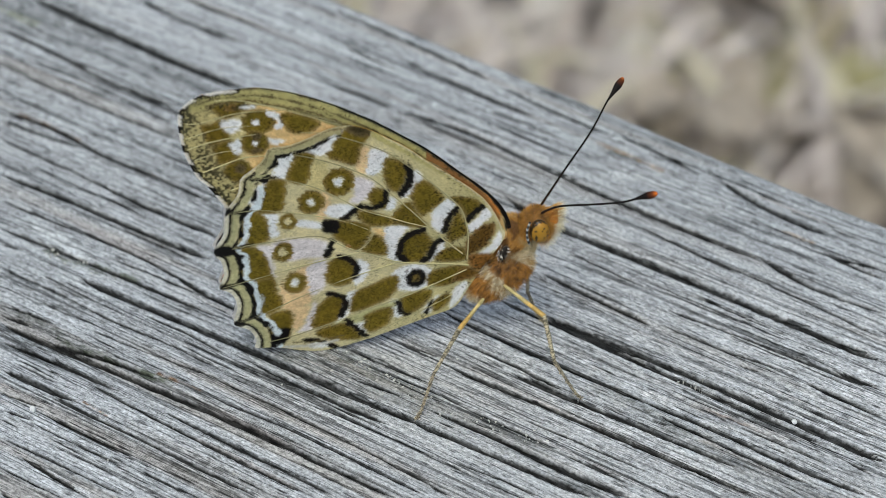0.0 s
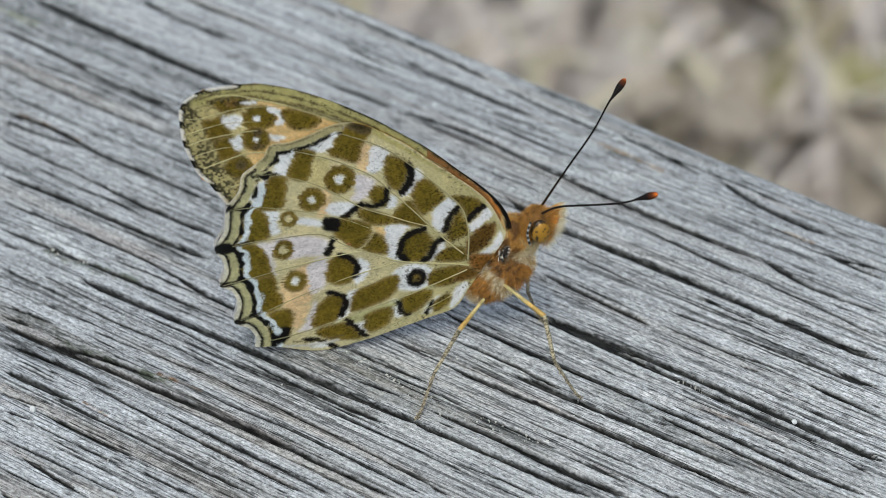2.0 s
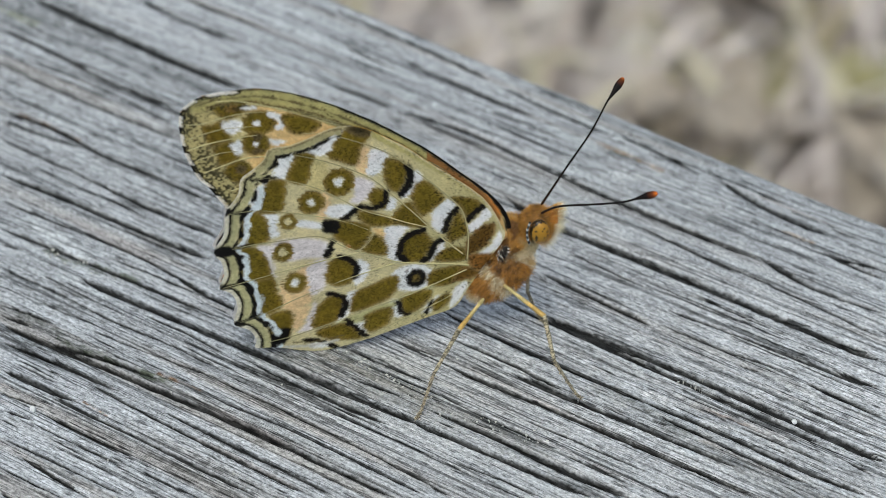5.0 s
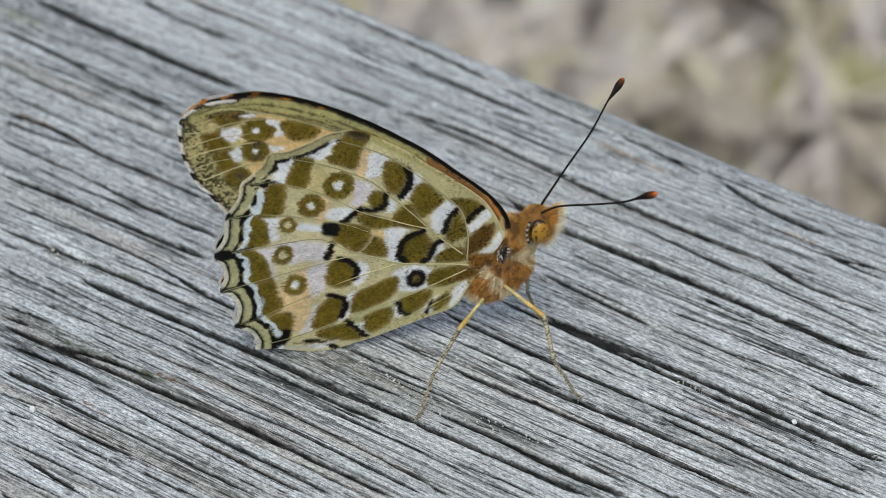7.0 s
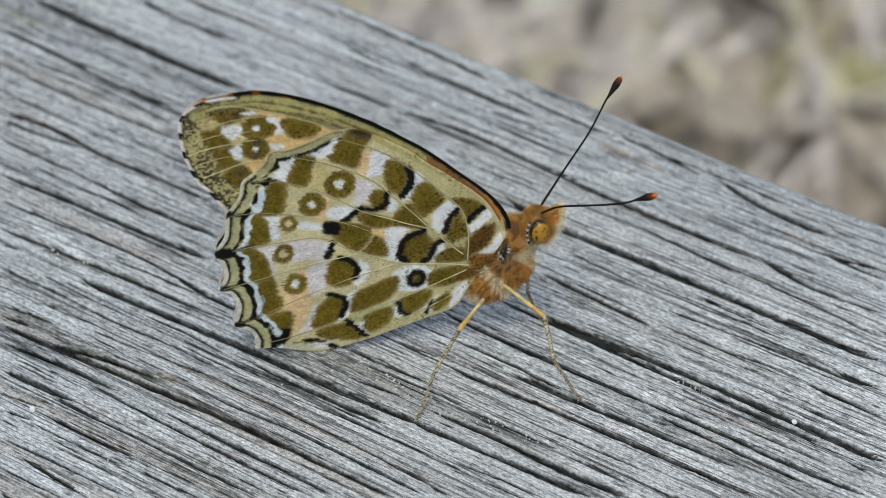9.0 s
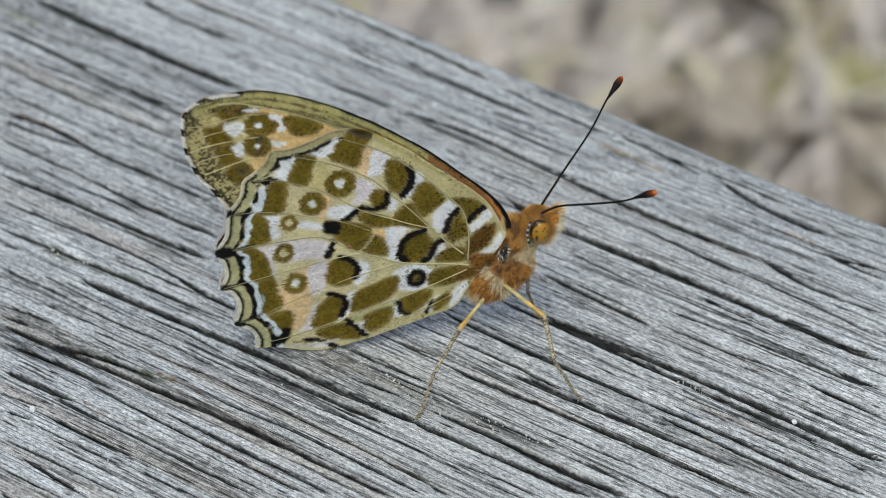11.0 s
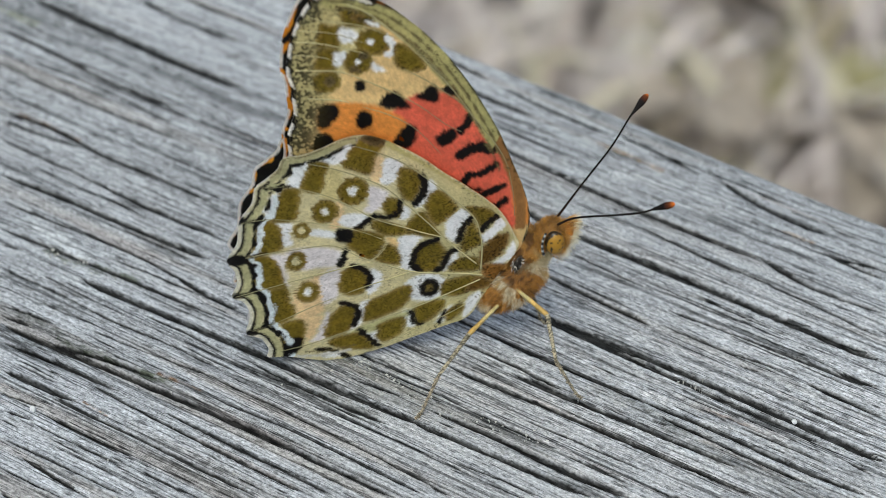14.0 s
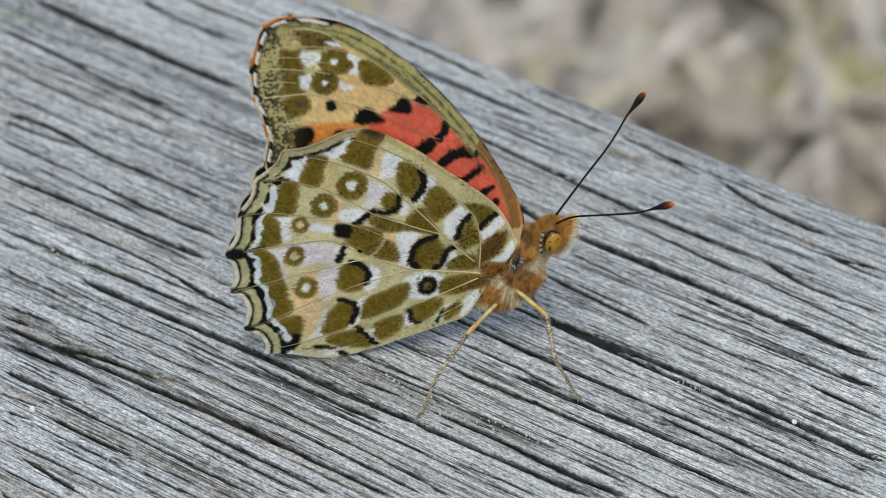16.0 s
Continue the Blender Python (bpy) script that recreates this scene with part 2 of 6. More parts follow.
    def finish(self):
        u, v, w = self.u, self.v, self.w
        h = self.h - self.cut
        edge = np.clip(v - (EDGE_V - 2.0 - 0.024 * np.clip(u, -60, 60) + 0.35 * lattice(u / 17, v * 0, 31)), 0, None)
        h = h - edge ** 2 * 0.40
        base = np.stack([np.full(u.shape, c) for c in rgb(167, 170, 174)], -1)
        late = 0.5 * lattice(u / 70, w / 2.3, 41) + 0.5 * lattice(u / 60, w / 0.7, 42)
        fine = lattice(u / 13, w / 0.22, 43)
        tone = 1 + 0.09 * late + 0.10 * fine + 0.12 * lattice(u / 0.55, v / 0.25, 53) + 0.10 * lattice(u / 25, v / 9, 44)
        col = base * tone[..., None]
        warm = step(0.3, 0.8, lattice(u / 70, w / 1.7, 45)) * 0.35
        col = col * (1 - warm[..., None]) + np.array(rgb(150, 138, 124)) * warm[..., None]
        pale = step(0.45, 0.85, lattice(u / 50, w / 1.2, 46)) * step(-0.2, 0.4, lattice(u / 1.2, w / 0.4, 47)) * 0.6
        col = col * (1 - pale[..., None]) + np.array(rgb(196, 199, 203)) * pale[..., None]
        rust = step(0.75, 0.95, lattice(u / 30, w / 0.7, 48)) * 0.25
        col = col * (1 - rust[..., None]) + np.array(rgb(132, 104, 82)) * rust[..., None]
        soot_shade = step(0.25, 0.7, lattice(u / 34, w / 1.1, 49)) * step(0.0, 0.5, lattice(u / 0.7, w / 0.3, 50)) * 0.4
        col = col * (1 - soot_shade[..., None]) + np.array(rgb(58, 58, 52)) * soot_shade[..., None]
        for colour, width, strength, p in self.stains:
            lo, hi = p.min(0) - width, p.max(0) + width
            box = (u > lo[0]) & (u < hi[0]) & (v > lo[1]) & (v < hi[1])
            d = line_distance(u[box], v[box], p) / (width * 0.5)
            a = (1 - step(0.3, 1.1, d + 0.5 * lattice(u[box] / 2.5, w[box] / 0.6, 51))) * strength * (0.35 + 0.85 * step(-0.3, 0.3, lattice(u[box] / 0.5, w[box] / 0.22, 52)))
            a = np.clip(a, 0, 1)[:, None]
            col[box] = col[box] * (1 - a) + colour * a
        # cracks painted near-black: an algae tint plus the shade of their depth
        algae_shade = np.clip(self.dark, 0, 1) * (0.94 + 0.06 * lattice(u / 1.2, w / 0.3, 54))
        col = col * (1 - algae_shade[..., None]) + np.array(rgb(9, 10, 9)) * algae_shade[..., None]
        return h, np.clip(col, 0.004, 0.9)


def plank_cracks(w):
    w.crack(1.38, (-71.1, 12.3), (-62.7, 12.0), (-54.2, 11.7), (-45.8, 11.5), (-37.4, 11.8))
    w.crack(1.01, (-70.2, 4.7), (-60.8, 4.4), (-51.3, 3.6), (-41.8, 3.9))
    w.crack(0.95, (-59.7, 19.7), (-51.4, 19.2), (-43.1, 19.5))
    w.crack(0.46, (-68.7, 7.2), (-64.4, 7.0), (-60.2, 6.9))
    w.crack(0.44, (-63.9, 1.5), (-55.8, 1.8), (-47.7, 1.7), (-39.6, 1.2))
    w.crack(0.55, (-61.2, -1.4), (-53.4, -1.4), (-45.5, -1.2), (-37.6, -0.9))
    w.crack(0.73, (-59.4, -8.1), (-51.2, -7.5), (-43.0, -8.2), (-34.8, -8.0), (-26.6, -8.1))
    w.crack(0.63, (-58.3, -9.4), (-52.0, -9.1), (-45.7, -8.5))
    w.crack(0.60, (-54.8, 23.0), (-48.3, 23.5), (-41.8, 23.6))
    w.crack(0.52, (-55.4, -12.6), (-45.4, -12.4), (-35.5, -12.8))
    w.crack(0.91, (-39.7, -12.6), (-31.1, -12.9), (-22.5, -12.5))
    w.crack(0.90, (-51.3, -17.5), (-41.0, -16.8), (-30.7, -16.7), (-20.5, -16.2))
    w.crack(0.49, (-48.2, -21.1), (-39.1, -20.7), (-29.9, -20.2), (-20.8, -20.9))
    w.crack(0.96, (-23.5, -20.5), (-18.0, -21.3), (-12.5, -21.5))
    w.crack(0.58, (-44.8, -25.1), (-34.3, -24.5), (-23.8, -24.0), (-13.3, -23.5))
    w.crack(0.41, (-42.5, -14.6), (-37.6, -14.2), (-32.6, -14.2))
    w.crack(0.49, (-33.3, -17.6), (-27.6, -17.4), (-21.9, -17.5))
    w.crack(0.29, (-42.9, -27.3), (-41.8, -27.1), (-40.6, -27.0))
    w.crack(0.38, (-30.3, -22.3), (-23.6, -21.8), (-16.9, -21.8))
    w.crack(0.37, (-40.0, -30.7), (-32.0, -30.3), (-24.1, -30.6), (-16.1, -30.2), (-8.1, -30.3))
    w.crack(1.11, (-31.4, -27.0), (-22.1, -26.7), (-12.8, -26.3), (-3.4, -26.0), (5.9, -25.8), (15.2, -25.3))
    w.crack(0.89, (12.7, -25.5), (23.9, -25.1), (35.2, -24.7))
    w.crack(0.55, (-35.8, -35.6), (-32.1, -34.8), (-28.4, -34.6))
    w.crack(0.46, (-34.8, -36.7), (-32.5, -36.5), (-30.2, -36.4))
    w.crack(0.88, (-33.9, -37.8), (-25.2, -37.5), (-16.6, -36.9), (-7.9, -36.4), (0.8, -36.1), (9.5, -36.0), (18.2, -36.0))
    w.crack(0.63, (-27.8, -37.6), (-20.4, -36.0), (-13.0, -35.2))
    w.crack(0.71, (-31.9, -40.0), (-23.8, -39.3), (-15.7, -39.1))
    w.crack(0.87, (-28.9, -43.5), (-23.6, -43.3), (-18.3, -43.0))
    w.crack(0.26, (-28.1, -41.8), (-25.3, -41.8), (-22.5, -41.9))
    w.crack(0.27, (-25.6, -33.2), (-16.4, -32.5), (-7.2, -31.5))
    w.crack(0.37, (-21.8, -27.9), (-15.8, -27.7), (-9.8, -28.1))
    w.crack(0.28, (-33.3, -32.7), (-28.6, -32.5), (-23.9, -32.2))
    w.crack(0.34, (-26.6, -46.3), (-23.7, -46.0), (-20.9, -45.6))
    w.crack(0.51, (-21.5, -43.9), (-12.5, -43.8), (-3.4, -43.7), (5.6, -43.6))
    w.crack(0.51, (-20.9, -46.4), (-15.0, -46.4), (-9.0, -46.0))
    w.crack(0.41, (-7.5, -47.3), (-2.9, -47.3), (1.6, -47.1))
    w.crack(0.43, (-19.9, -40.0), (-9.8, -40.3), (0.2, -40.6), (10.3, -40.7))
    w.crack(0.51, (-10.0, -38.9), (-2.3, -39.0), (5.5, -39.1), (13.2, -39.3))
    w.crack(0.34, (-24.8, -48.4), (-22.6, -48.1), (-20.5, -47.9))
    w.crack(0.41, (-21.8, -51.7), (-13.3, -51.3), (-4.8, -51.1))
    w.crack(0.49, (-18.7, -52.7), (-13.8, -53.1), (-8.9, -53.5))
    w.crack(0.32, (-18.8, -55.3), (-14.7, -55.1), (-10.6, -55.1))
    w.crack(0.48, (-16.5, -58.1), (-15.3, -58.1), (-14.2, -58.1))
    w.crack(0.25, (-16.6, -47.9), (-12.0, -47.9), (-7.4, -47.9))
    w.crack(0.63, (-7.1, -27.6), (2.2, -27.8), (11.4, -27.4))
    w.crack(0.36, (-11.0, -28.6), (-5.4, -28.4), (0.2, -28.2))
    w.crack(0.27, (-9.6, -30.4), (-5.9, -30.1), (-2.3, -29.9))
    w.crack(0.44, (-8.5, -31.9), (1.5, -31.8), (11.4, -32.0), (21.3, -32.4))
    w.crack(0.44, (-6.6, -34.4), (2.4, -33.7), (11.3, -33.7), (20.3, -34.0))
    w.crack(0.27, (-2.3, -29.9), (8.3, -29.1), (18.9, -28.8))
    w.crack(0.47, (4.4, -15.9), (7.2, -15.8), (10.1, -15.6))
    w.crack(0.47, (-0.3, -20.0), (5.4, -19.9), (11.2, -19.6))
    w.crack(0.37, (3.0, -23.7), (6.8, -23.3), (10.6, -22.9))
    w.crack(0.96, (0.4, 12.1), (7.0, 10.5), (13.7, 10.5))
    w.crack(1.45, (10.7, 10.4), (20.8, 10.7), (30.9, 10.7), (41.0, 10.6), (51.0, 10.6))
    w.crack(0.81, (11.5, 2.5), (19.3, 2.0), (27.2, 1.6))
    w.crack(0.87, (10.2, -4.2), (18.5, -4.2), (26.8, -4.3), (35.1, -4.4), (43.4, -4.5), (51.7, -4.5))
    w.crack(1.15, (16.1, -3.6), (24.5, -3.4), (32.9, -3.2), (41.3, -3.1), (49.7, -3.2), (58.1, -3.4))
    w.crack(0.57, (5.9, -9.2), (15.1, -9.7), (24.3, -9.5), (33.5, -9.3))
    w.crack(0.74, (31.5, -9.3), (40.7, -9.0), (49.8, -9.2), (59.0, -8.8))
    w.crack(0.57, (9.5, -12.4), (16.9, -12.2), (24.3, -12.7))
    w.crack(0.84, (17.5, -13.4), (26.9, -13.2), (36.3, -12.8), (45.8, -12.6))
    w.crack(0.64, (12.1, -16.4), (21.4, -16.0), (30.7, -15.7), (39.9, -15.5), (49.2, -15.2))
    w.crack(0.27, (22.4, -18.8), (30.6, -18.5), (38.8, -18.3))
    w.crack(0.89, (13.6, -23.1), (22.0, -22.8), (30.3, -23.0), (38.7, -22.6))
    w.crack(0.35, (19.3, -28.3), (25.4, -27.8), (31.5, -27.6))
    w.crack(0.45, (29.4, -20.9), (33.2, -20.8), (37.0, -20.9))
    w.crack(0.36, (12.6, -20.5), (20.6, -20.7), (28.5, -20.7))
    w.crack(0.43, (20.1, -32.6), (21.5, -32.6), (22.8, -32.6))
    w.crack(0.42, (24.4, 15.4), (32.5, 15.2), (40.6, 14.8), (48.6, 14.1))
    w.crack(0.74, (30.3, 19.0), (38.9, 17.4), (47.4, 17.8))
    w.crack(0.75, (36.0, 23.5), (40.3, 23.3), (44.7, 23.1))
    w.crack(0.43, (34.5, 19.5), (36.2, 19.7), (38.0, 19.8))
    w.crack(0.50, (26.7, 4.8), (34.9, 5.4), (43.2, 5.8), (51.5, 6.0))
    w.crack(0.78, (45.2, 2.9), (50.1, 2.9), (55.0, 2.6))
    w.crack(0.40, (28.1, 2.4), (35.6, 2.6), (43.2, 3.5))
    w.crack(0.29, (38.0, 1.3), (39.3, 1.5), (40.6, 1.7))
    w.crack(0.38, (45.4, -0.8), (50.8, -0.7), (56.2, -0.7))
    w.crack(0.37, (54.7, -5.5), (56.0, -5.6), (57.4, -5.7))
    w.crack(0.28, (42.1, -7.2), (48.1, -7.0), (54.1, -6.9))
    w.crack(0.69, (46.4, 6.4), (49.8, 6.4), (53.1, 6.5))
    w.crack(0.55, (34.2, -10.4), (43.8, -10.5), (53.4, -10.7))
    w.crack(0.88, (-19.4, 18.7), (-10.9, 19.9), (-2.5, 19.6), (6.0, 18.9), (14.4, 18.5), (22.9, 18.4), (31.4, 18.5))
    w.crack(0.69, (5.2, 29.7), (11.4, 29.3), (17.7, 28.4))
    w.crack(0.78, (19.7, 28.8), (27.8, 27.0), (35.8, 26.6))
    w.crack(0.56, (24.9, 29.1), (26.8, 29.1), (28.6, 29.1))
    w.crack(0.44, (35.2, 27.9), (37.4, 27.9), (39.5, 27.9))
    w.crack(0.54, (34.6, 23.3), (39.3, 23.9), (43.9, 24.5))
    w.crack(0.42, (16.5, 16.0), (23.5, 15.4), (30.4, 15.0))
    w.crack(0.71, (-25.7, 27.9), (-15.0, 27.4), (-4.4, 27.1))
    w.crack(0.61, (-38.1, 31.9), (-29.7, 31.5), (-21.4, 31.1), (-13.0, 30.2))
    w.crack(0.80, (-29.3, 18.3), (-24.3, 18.9), (-19.4, 18.7))
    w.crack(0.46, (-10.6, 25.3), (-4.9, 25.4), (0.8, 25.2))
    w.crack(0.58, (-10.1, 29.7), (-2.3, 29.3), (5.5, 29.2))
    w.crack(0.60, (-33.2, 26.5), (-28.6, 26.0), (-24.0, 25.5))
    w.crack(0.41, (11.8, 7.4), (18.0, 7.0), (24.2, 6.8))
    w.crack(0.30, (15.2, 3.1), (20.1, 2.9), (25.1, 2.8))
    w.crack(0.31, (26.0, 8.5), (33.2, 8.7), (40.5, 8.5))
    w.crack(0.29, (33.2, -6.2), (37.7, -6.2), (42.2, -6.1))
    w.crack(0.28, (3.2, -20.9), (9.7, -20.7), (16.2, -20.3))
    w.crack(0.27, (40.0, -20.3), (42.1, -19.9), (44.3, -19.5))


def plank_stains_and_shade(w):
    soot_shade, rust, green, pale = rgb(78, 80, 74), rgb(132, 106, 84), rgb(92, 98, 84), rgb(198, 202, 205)
    w.stain(soot_shade, 3.6, 0.75, (27.0, -9.9), (33.7, -10.6), (46.7, -12.2), (56.0, -12.0))
    w.stain(soot_shade, 2.4, 0.7, (13.0, -22.3), (20.8, -21.6), (27.5, -21.2))
    w.stain(soot_shade, 1.8, 0.55, (28.1, 2.5), (37.1, 1.8), (45.4, 1.9))
    w.stain(soot_shade, 2.6, 0.55, (0.1, -20.9), (5.0, -21.6), (10.5, -21.9))
    # soft shadow beneath the hindwing, painted into the plank colour
    w.stain(soot_shade, 6.5, 0.5, (-8.0, -24.6), (1.0, -22.0), (12.0, -22.6))
    w.stain(soot_shade, 1.6, 0.6, (-1.0, -28.2), (3.5, -27.4), (9.0, -27.0))
    w.stain(soot_shade, 2.2, 0.5, (-33.5, -35.4), (-29.7, -35.5), (-26.0, -36.0))
    w.stain(rust, 0.7, 0.85, (-14.0, -34.6), (-8.6, -34.2))
    w.stain(rust, 0.6, 0.75, (-18.0, -42.6), (-14.6, -42.9))
    w.stain(rust, 1.0, 0.6, (-56.4, -7.4), (-47.8, -7.6))
    w.stain(rust, 1.2, 0.5, (37.0, -7.0), (47.0, -6.2))
    w.stain(rust, 1.0, 0.5, (40.0, -11.0), (50.0, -11.0))
    w.stain(rgb(160, 140, 118), 0.9, 0.8, (4.4, 27.1), (13.3, 26.5))
    w.stain(rgb(160, 140, 118), 0.9, 0.7, (31.1, 24.5), (34.8, 24.5))
    w.stain(green, 1.4, 0.8, (-27.0, -36.2), (-17.8, -35.6), (-12.4, -35.2))
    w.stain(green, 1.8, 0.7, (-37.5, -25.0), (-31.0, -24.6), (-26.0, -23.6))
    w.stain(pale, 2.4, 0.9, (-43.0, -22.4), (-36.1, -23.4), (-33.5, -24.0))
    w.stain(pale, 1.2, 0.7, (-33.0, -27.4), (-27.0, -27.6))
    w.stain(rgb(150, 156, 120), 1.6, 0.6, (-72.5, 8.3), (-67.5, 7.9))
    # two broad paler areas towards high u
    pale_grey = rgb(186, 187, 188)
    w.stain(pale_grey, 36, 0.55, (8, 8), (40, 4), (72, 2))
    w.stain(pale_grey, 30, 0.5, (14, -16), (45, -20), (75, -22))



def spaced(lo, hi, a, b, fine, coarse):
    """A run of coordinates: fine from a to b, coarse outside."""
    return np.concatenate([np.arange(lo, a, coarse), np.arange(a, b, fine), np.arange(b, hi + coarse * 0.5, coarse)])


def build_timber():
    us = spaced(-480, 480, -84, 68, 0.3, 8.0)
    vs = spaced(-90, EDGE_V - 1, -63, EDGE_V - 1, 0.085, 1.5)
    vs = np.concatenate([vs, np.linspace(EDGE_V - 0.9, EDGE_V + 3.5, 28)])
    w = Wood(us, vs)
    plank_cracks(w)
    plank_stains_and_shade(w)
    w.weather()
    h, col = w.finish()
    verts = np.stack([w.u, w.v, h], -1).reshape(-1, 3)
    nu, nv = w.u.shape
    i = np.arange(nu * nv).reshape(nu, nv)
    faces = np.stack([i[:-1, :-1], i[1:, :-1], i[1:, 1:], i[:-1, 1:]], -1).reshape(-1, 4)
    cols = col.reshape(-1, 3)
    # sides and foot of the timber
    ring = np.concatenate([i[:, 0], i[-1, 1:], i[::-1, -1][1:], i[0, ::-1][1:-1]])
    n0 = len(verts)
    low = verts[ring].copy()
    low[:, 2] = -350
    verts = np.concatenate([verts, low])
    cols = np.concatenate([cols, np.tile(rgb(120, 120, 122), (len(ring), 1))])
    j = np.arange(len(ring))
    k = np.roll(j, -1)
    faces = np.concatenate([faces, np.stack([ring, n0 + j, n0 + k, ring[k]], -1)[:, ::-1]])
    ob = new("timber_beam", mesh_from("timber_beam", verts * MM, faces, cols))
    ob.data.materials.append(WOOD)
    ob.matrix_world = pose(0, 0, 0, 0, 0, GRAIN)
    return tagged(ob, "weathered silver-grey timber beam with long dark cracks along the grain", "timber beam")


build_timber()


# ---- the ground behind, well below the timber ----
GROUND_Z = -0.35


def build_ground():
    n = 90
    xs = np.sign(np.linspace(-1, 1, n)) * np.abs(np.linspace(-1, 1, n)) ** 3 * 60
    x, y = np.meshgrid(xs, xs + 0.8, indexing="ij")
    z = GROUND_Z + 0.012 * lattice(x / 0.11, y / 0.11, 60) * (np.hypot(x, y - 0.8) < 4)
    near = (np.abs(x) < 0.75) & (y < 0.40)
    z = np.where(near, GROUND_Z - 0.008, z)
    i = np.arange(n * n).reshape(n, n)
    faces = np.stack([i[:-1, :-1], i[1:, :-1], i[1:, 1:], i[:-1, 1:]], -1).reshape(-1, 4)
    ob = new("ground", mesh_from("ground", np.stack([x, y, z], -1).reshape(-1, 3), faces))
    ob.data.materials.append(SOIL)
    tagged(ob, "dry greyish-brown soil strewn with litter", "ground", kind="structure")


build_ground()


def build_straw():
    """Pale dry blades lying in all directions on the soil behind the timber: one uncountable mass."""
    rng = np.random.RandomState(5)
    verts, faces, cols = [], [], []
    tones = [rgb(186, 177, 172), rgb(176, 167, 160), rgb(164, 156, 153), rgb(176, 169, 146), rgb(148, 138, 130), rgb(196, 189, 185)]
    for _ in range(1900):
        x, y = rng.uniform(-0.25, 0.38), rng.uniform(0.30, 0.85)
        if x * math.sin(radians(-GRAIN)) + y * math.cos(radians(-GRAIN)) < 0.10:
            continue
        ln, wd = rng.uniform(0.03, 0.12), rng.uniform(0.002, 0.0065) if rng.rand() > 0.05 else 0.010
        a = rng.normal(1.1, 0.8)
        lift, sag = rng.uniform(0.0, 0.022), rng.uniform(-0.01, 0.012)
        t = np.array(tones[rng.randint(len(tones))]) * rng.uniform(0.85, 1.15)
        d, s = np.array([math.cos(a), math.sin(a)]), np.array([-math.sin(a), math.cos(a)])
        n0, seg = len(verts), 6
        for k in range(seg + 1):
            f = k / seg
            w = wd * (1 - f ** 3) * 0.5 + 0.0002
            c = np.array([x, y]) + d * ln * (f - 0.5) + s * 0.008 * math.sin(f * 3 + a)
            z = GROUND_Z + 0.008 + lift * f + sag * math.sin(f * math.pi)
            for q, up in ((-w, 0.0), (0, 0.0009), (w, 0.0)):
                verts.append((c[0] + s[0] * q, c[1] + s[1] * q, z + up))
                cols.append(t * (0.85 + 0.3 * f))
        for k in range(seg):
            for q in (0, 1):
                b = n0 + k * 3 + q
                faces.append((b, b + 1, b + 4, b + 3))
    ob = new("dry_grass", mesh_from("dry_grass", verts, faces, np.array(cols)))
    ob.data.materials.append(STRAW)
    tagged(ob, "pale dry grass blades lying loose on the soil", "dry grass", kind="stuff")


def lump(name, x, y, sx, sy, sz, mat, label, category, seed, group=""):
    bm = bmesh.new()
    bmesh.ops.create_icosphere(bm, subdivisions=4, radius=1)
    for v in bm.verts:
        p = v.co.normalized()
        r = 1 + 0.22 * noise.noise(p * 1.4 + Vector((seed, 0, 0))) + 0.10 * noise.noise(p * 4 + Vector((0, seed, 0)))
        v.co = Vector((p.x * sx * r, p.y * sy * r, p.z * sz * r))
    for f in bm.faces:
        f.smooth = True
    me = bpy.data.meshes.new(name)
    bm.to_mesh(me)
    bm.free()
    me.materials.append(mat)
    ob = new(name, me)
    ob.location = (x, y, GROUND_Z + sz * 0.35)
    ob.rotation_euler = (0, 0, seed)
    return tagged(ob, label, category, group)


def tuft(name, x, y, spread, count, tones, label, seed, height=0.03):
    """A clump of many short blades."""
    rng = np.random.RandomState(seed)
    verts, faces, cols = [], [], []
    for _ in range(count):
        r, a = spread * math.sqrt(rng.rand()), rng.uniform(0, 6.283)
        c = np.array([r * math.cos(a), r * math.sin(a), 0.0])
        out = np.array([math.cos(a + rng.normal(0, 0.8)), math.sin(a + rng.normal(0, 0.8)), 0])
        side = np.array([-out[1], out[0], 0])
        hgt, w = height * rng.uniform(0.3, 1), rng.uniform(0.0008, 0.0025)
        t = np.array(tones[rng.randint(len(tones))]) * rng.uniform(0.7, 1.2)
        n0 = len(verts)
        for k in range(4):
            f = k / 3
            p = c + out * hgt * 0.8 * f * f + np.array([0, 0, hgt * f])
            for q in (-1, 1):
                verts.append(p + side * q * w * (1 - f * 0.85))
                cols.append(t)
        for k in range(3):
            b = n0 + 2 * k
            faces.append((b, b + 1, b + 3, b + 2))
    ob = new(name, mesh_from(name, verts, faces, np.array(cols)))
    ob.data.materials.append(STRAW)
    ob.location = (x, y, GROUND_Z - 0.004)
    return tagged(ob, label, "grass tuft", "tufts on the ground")


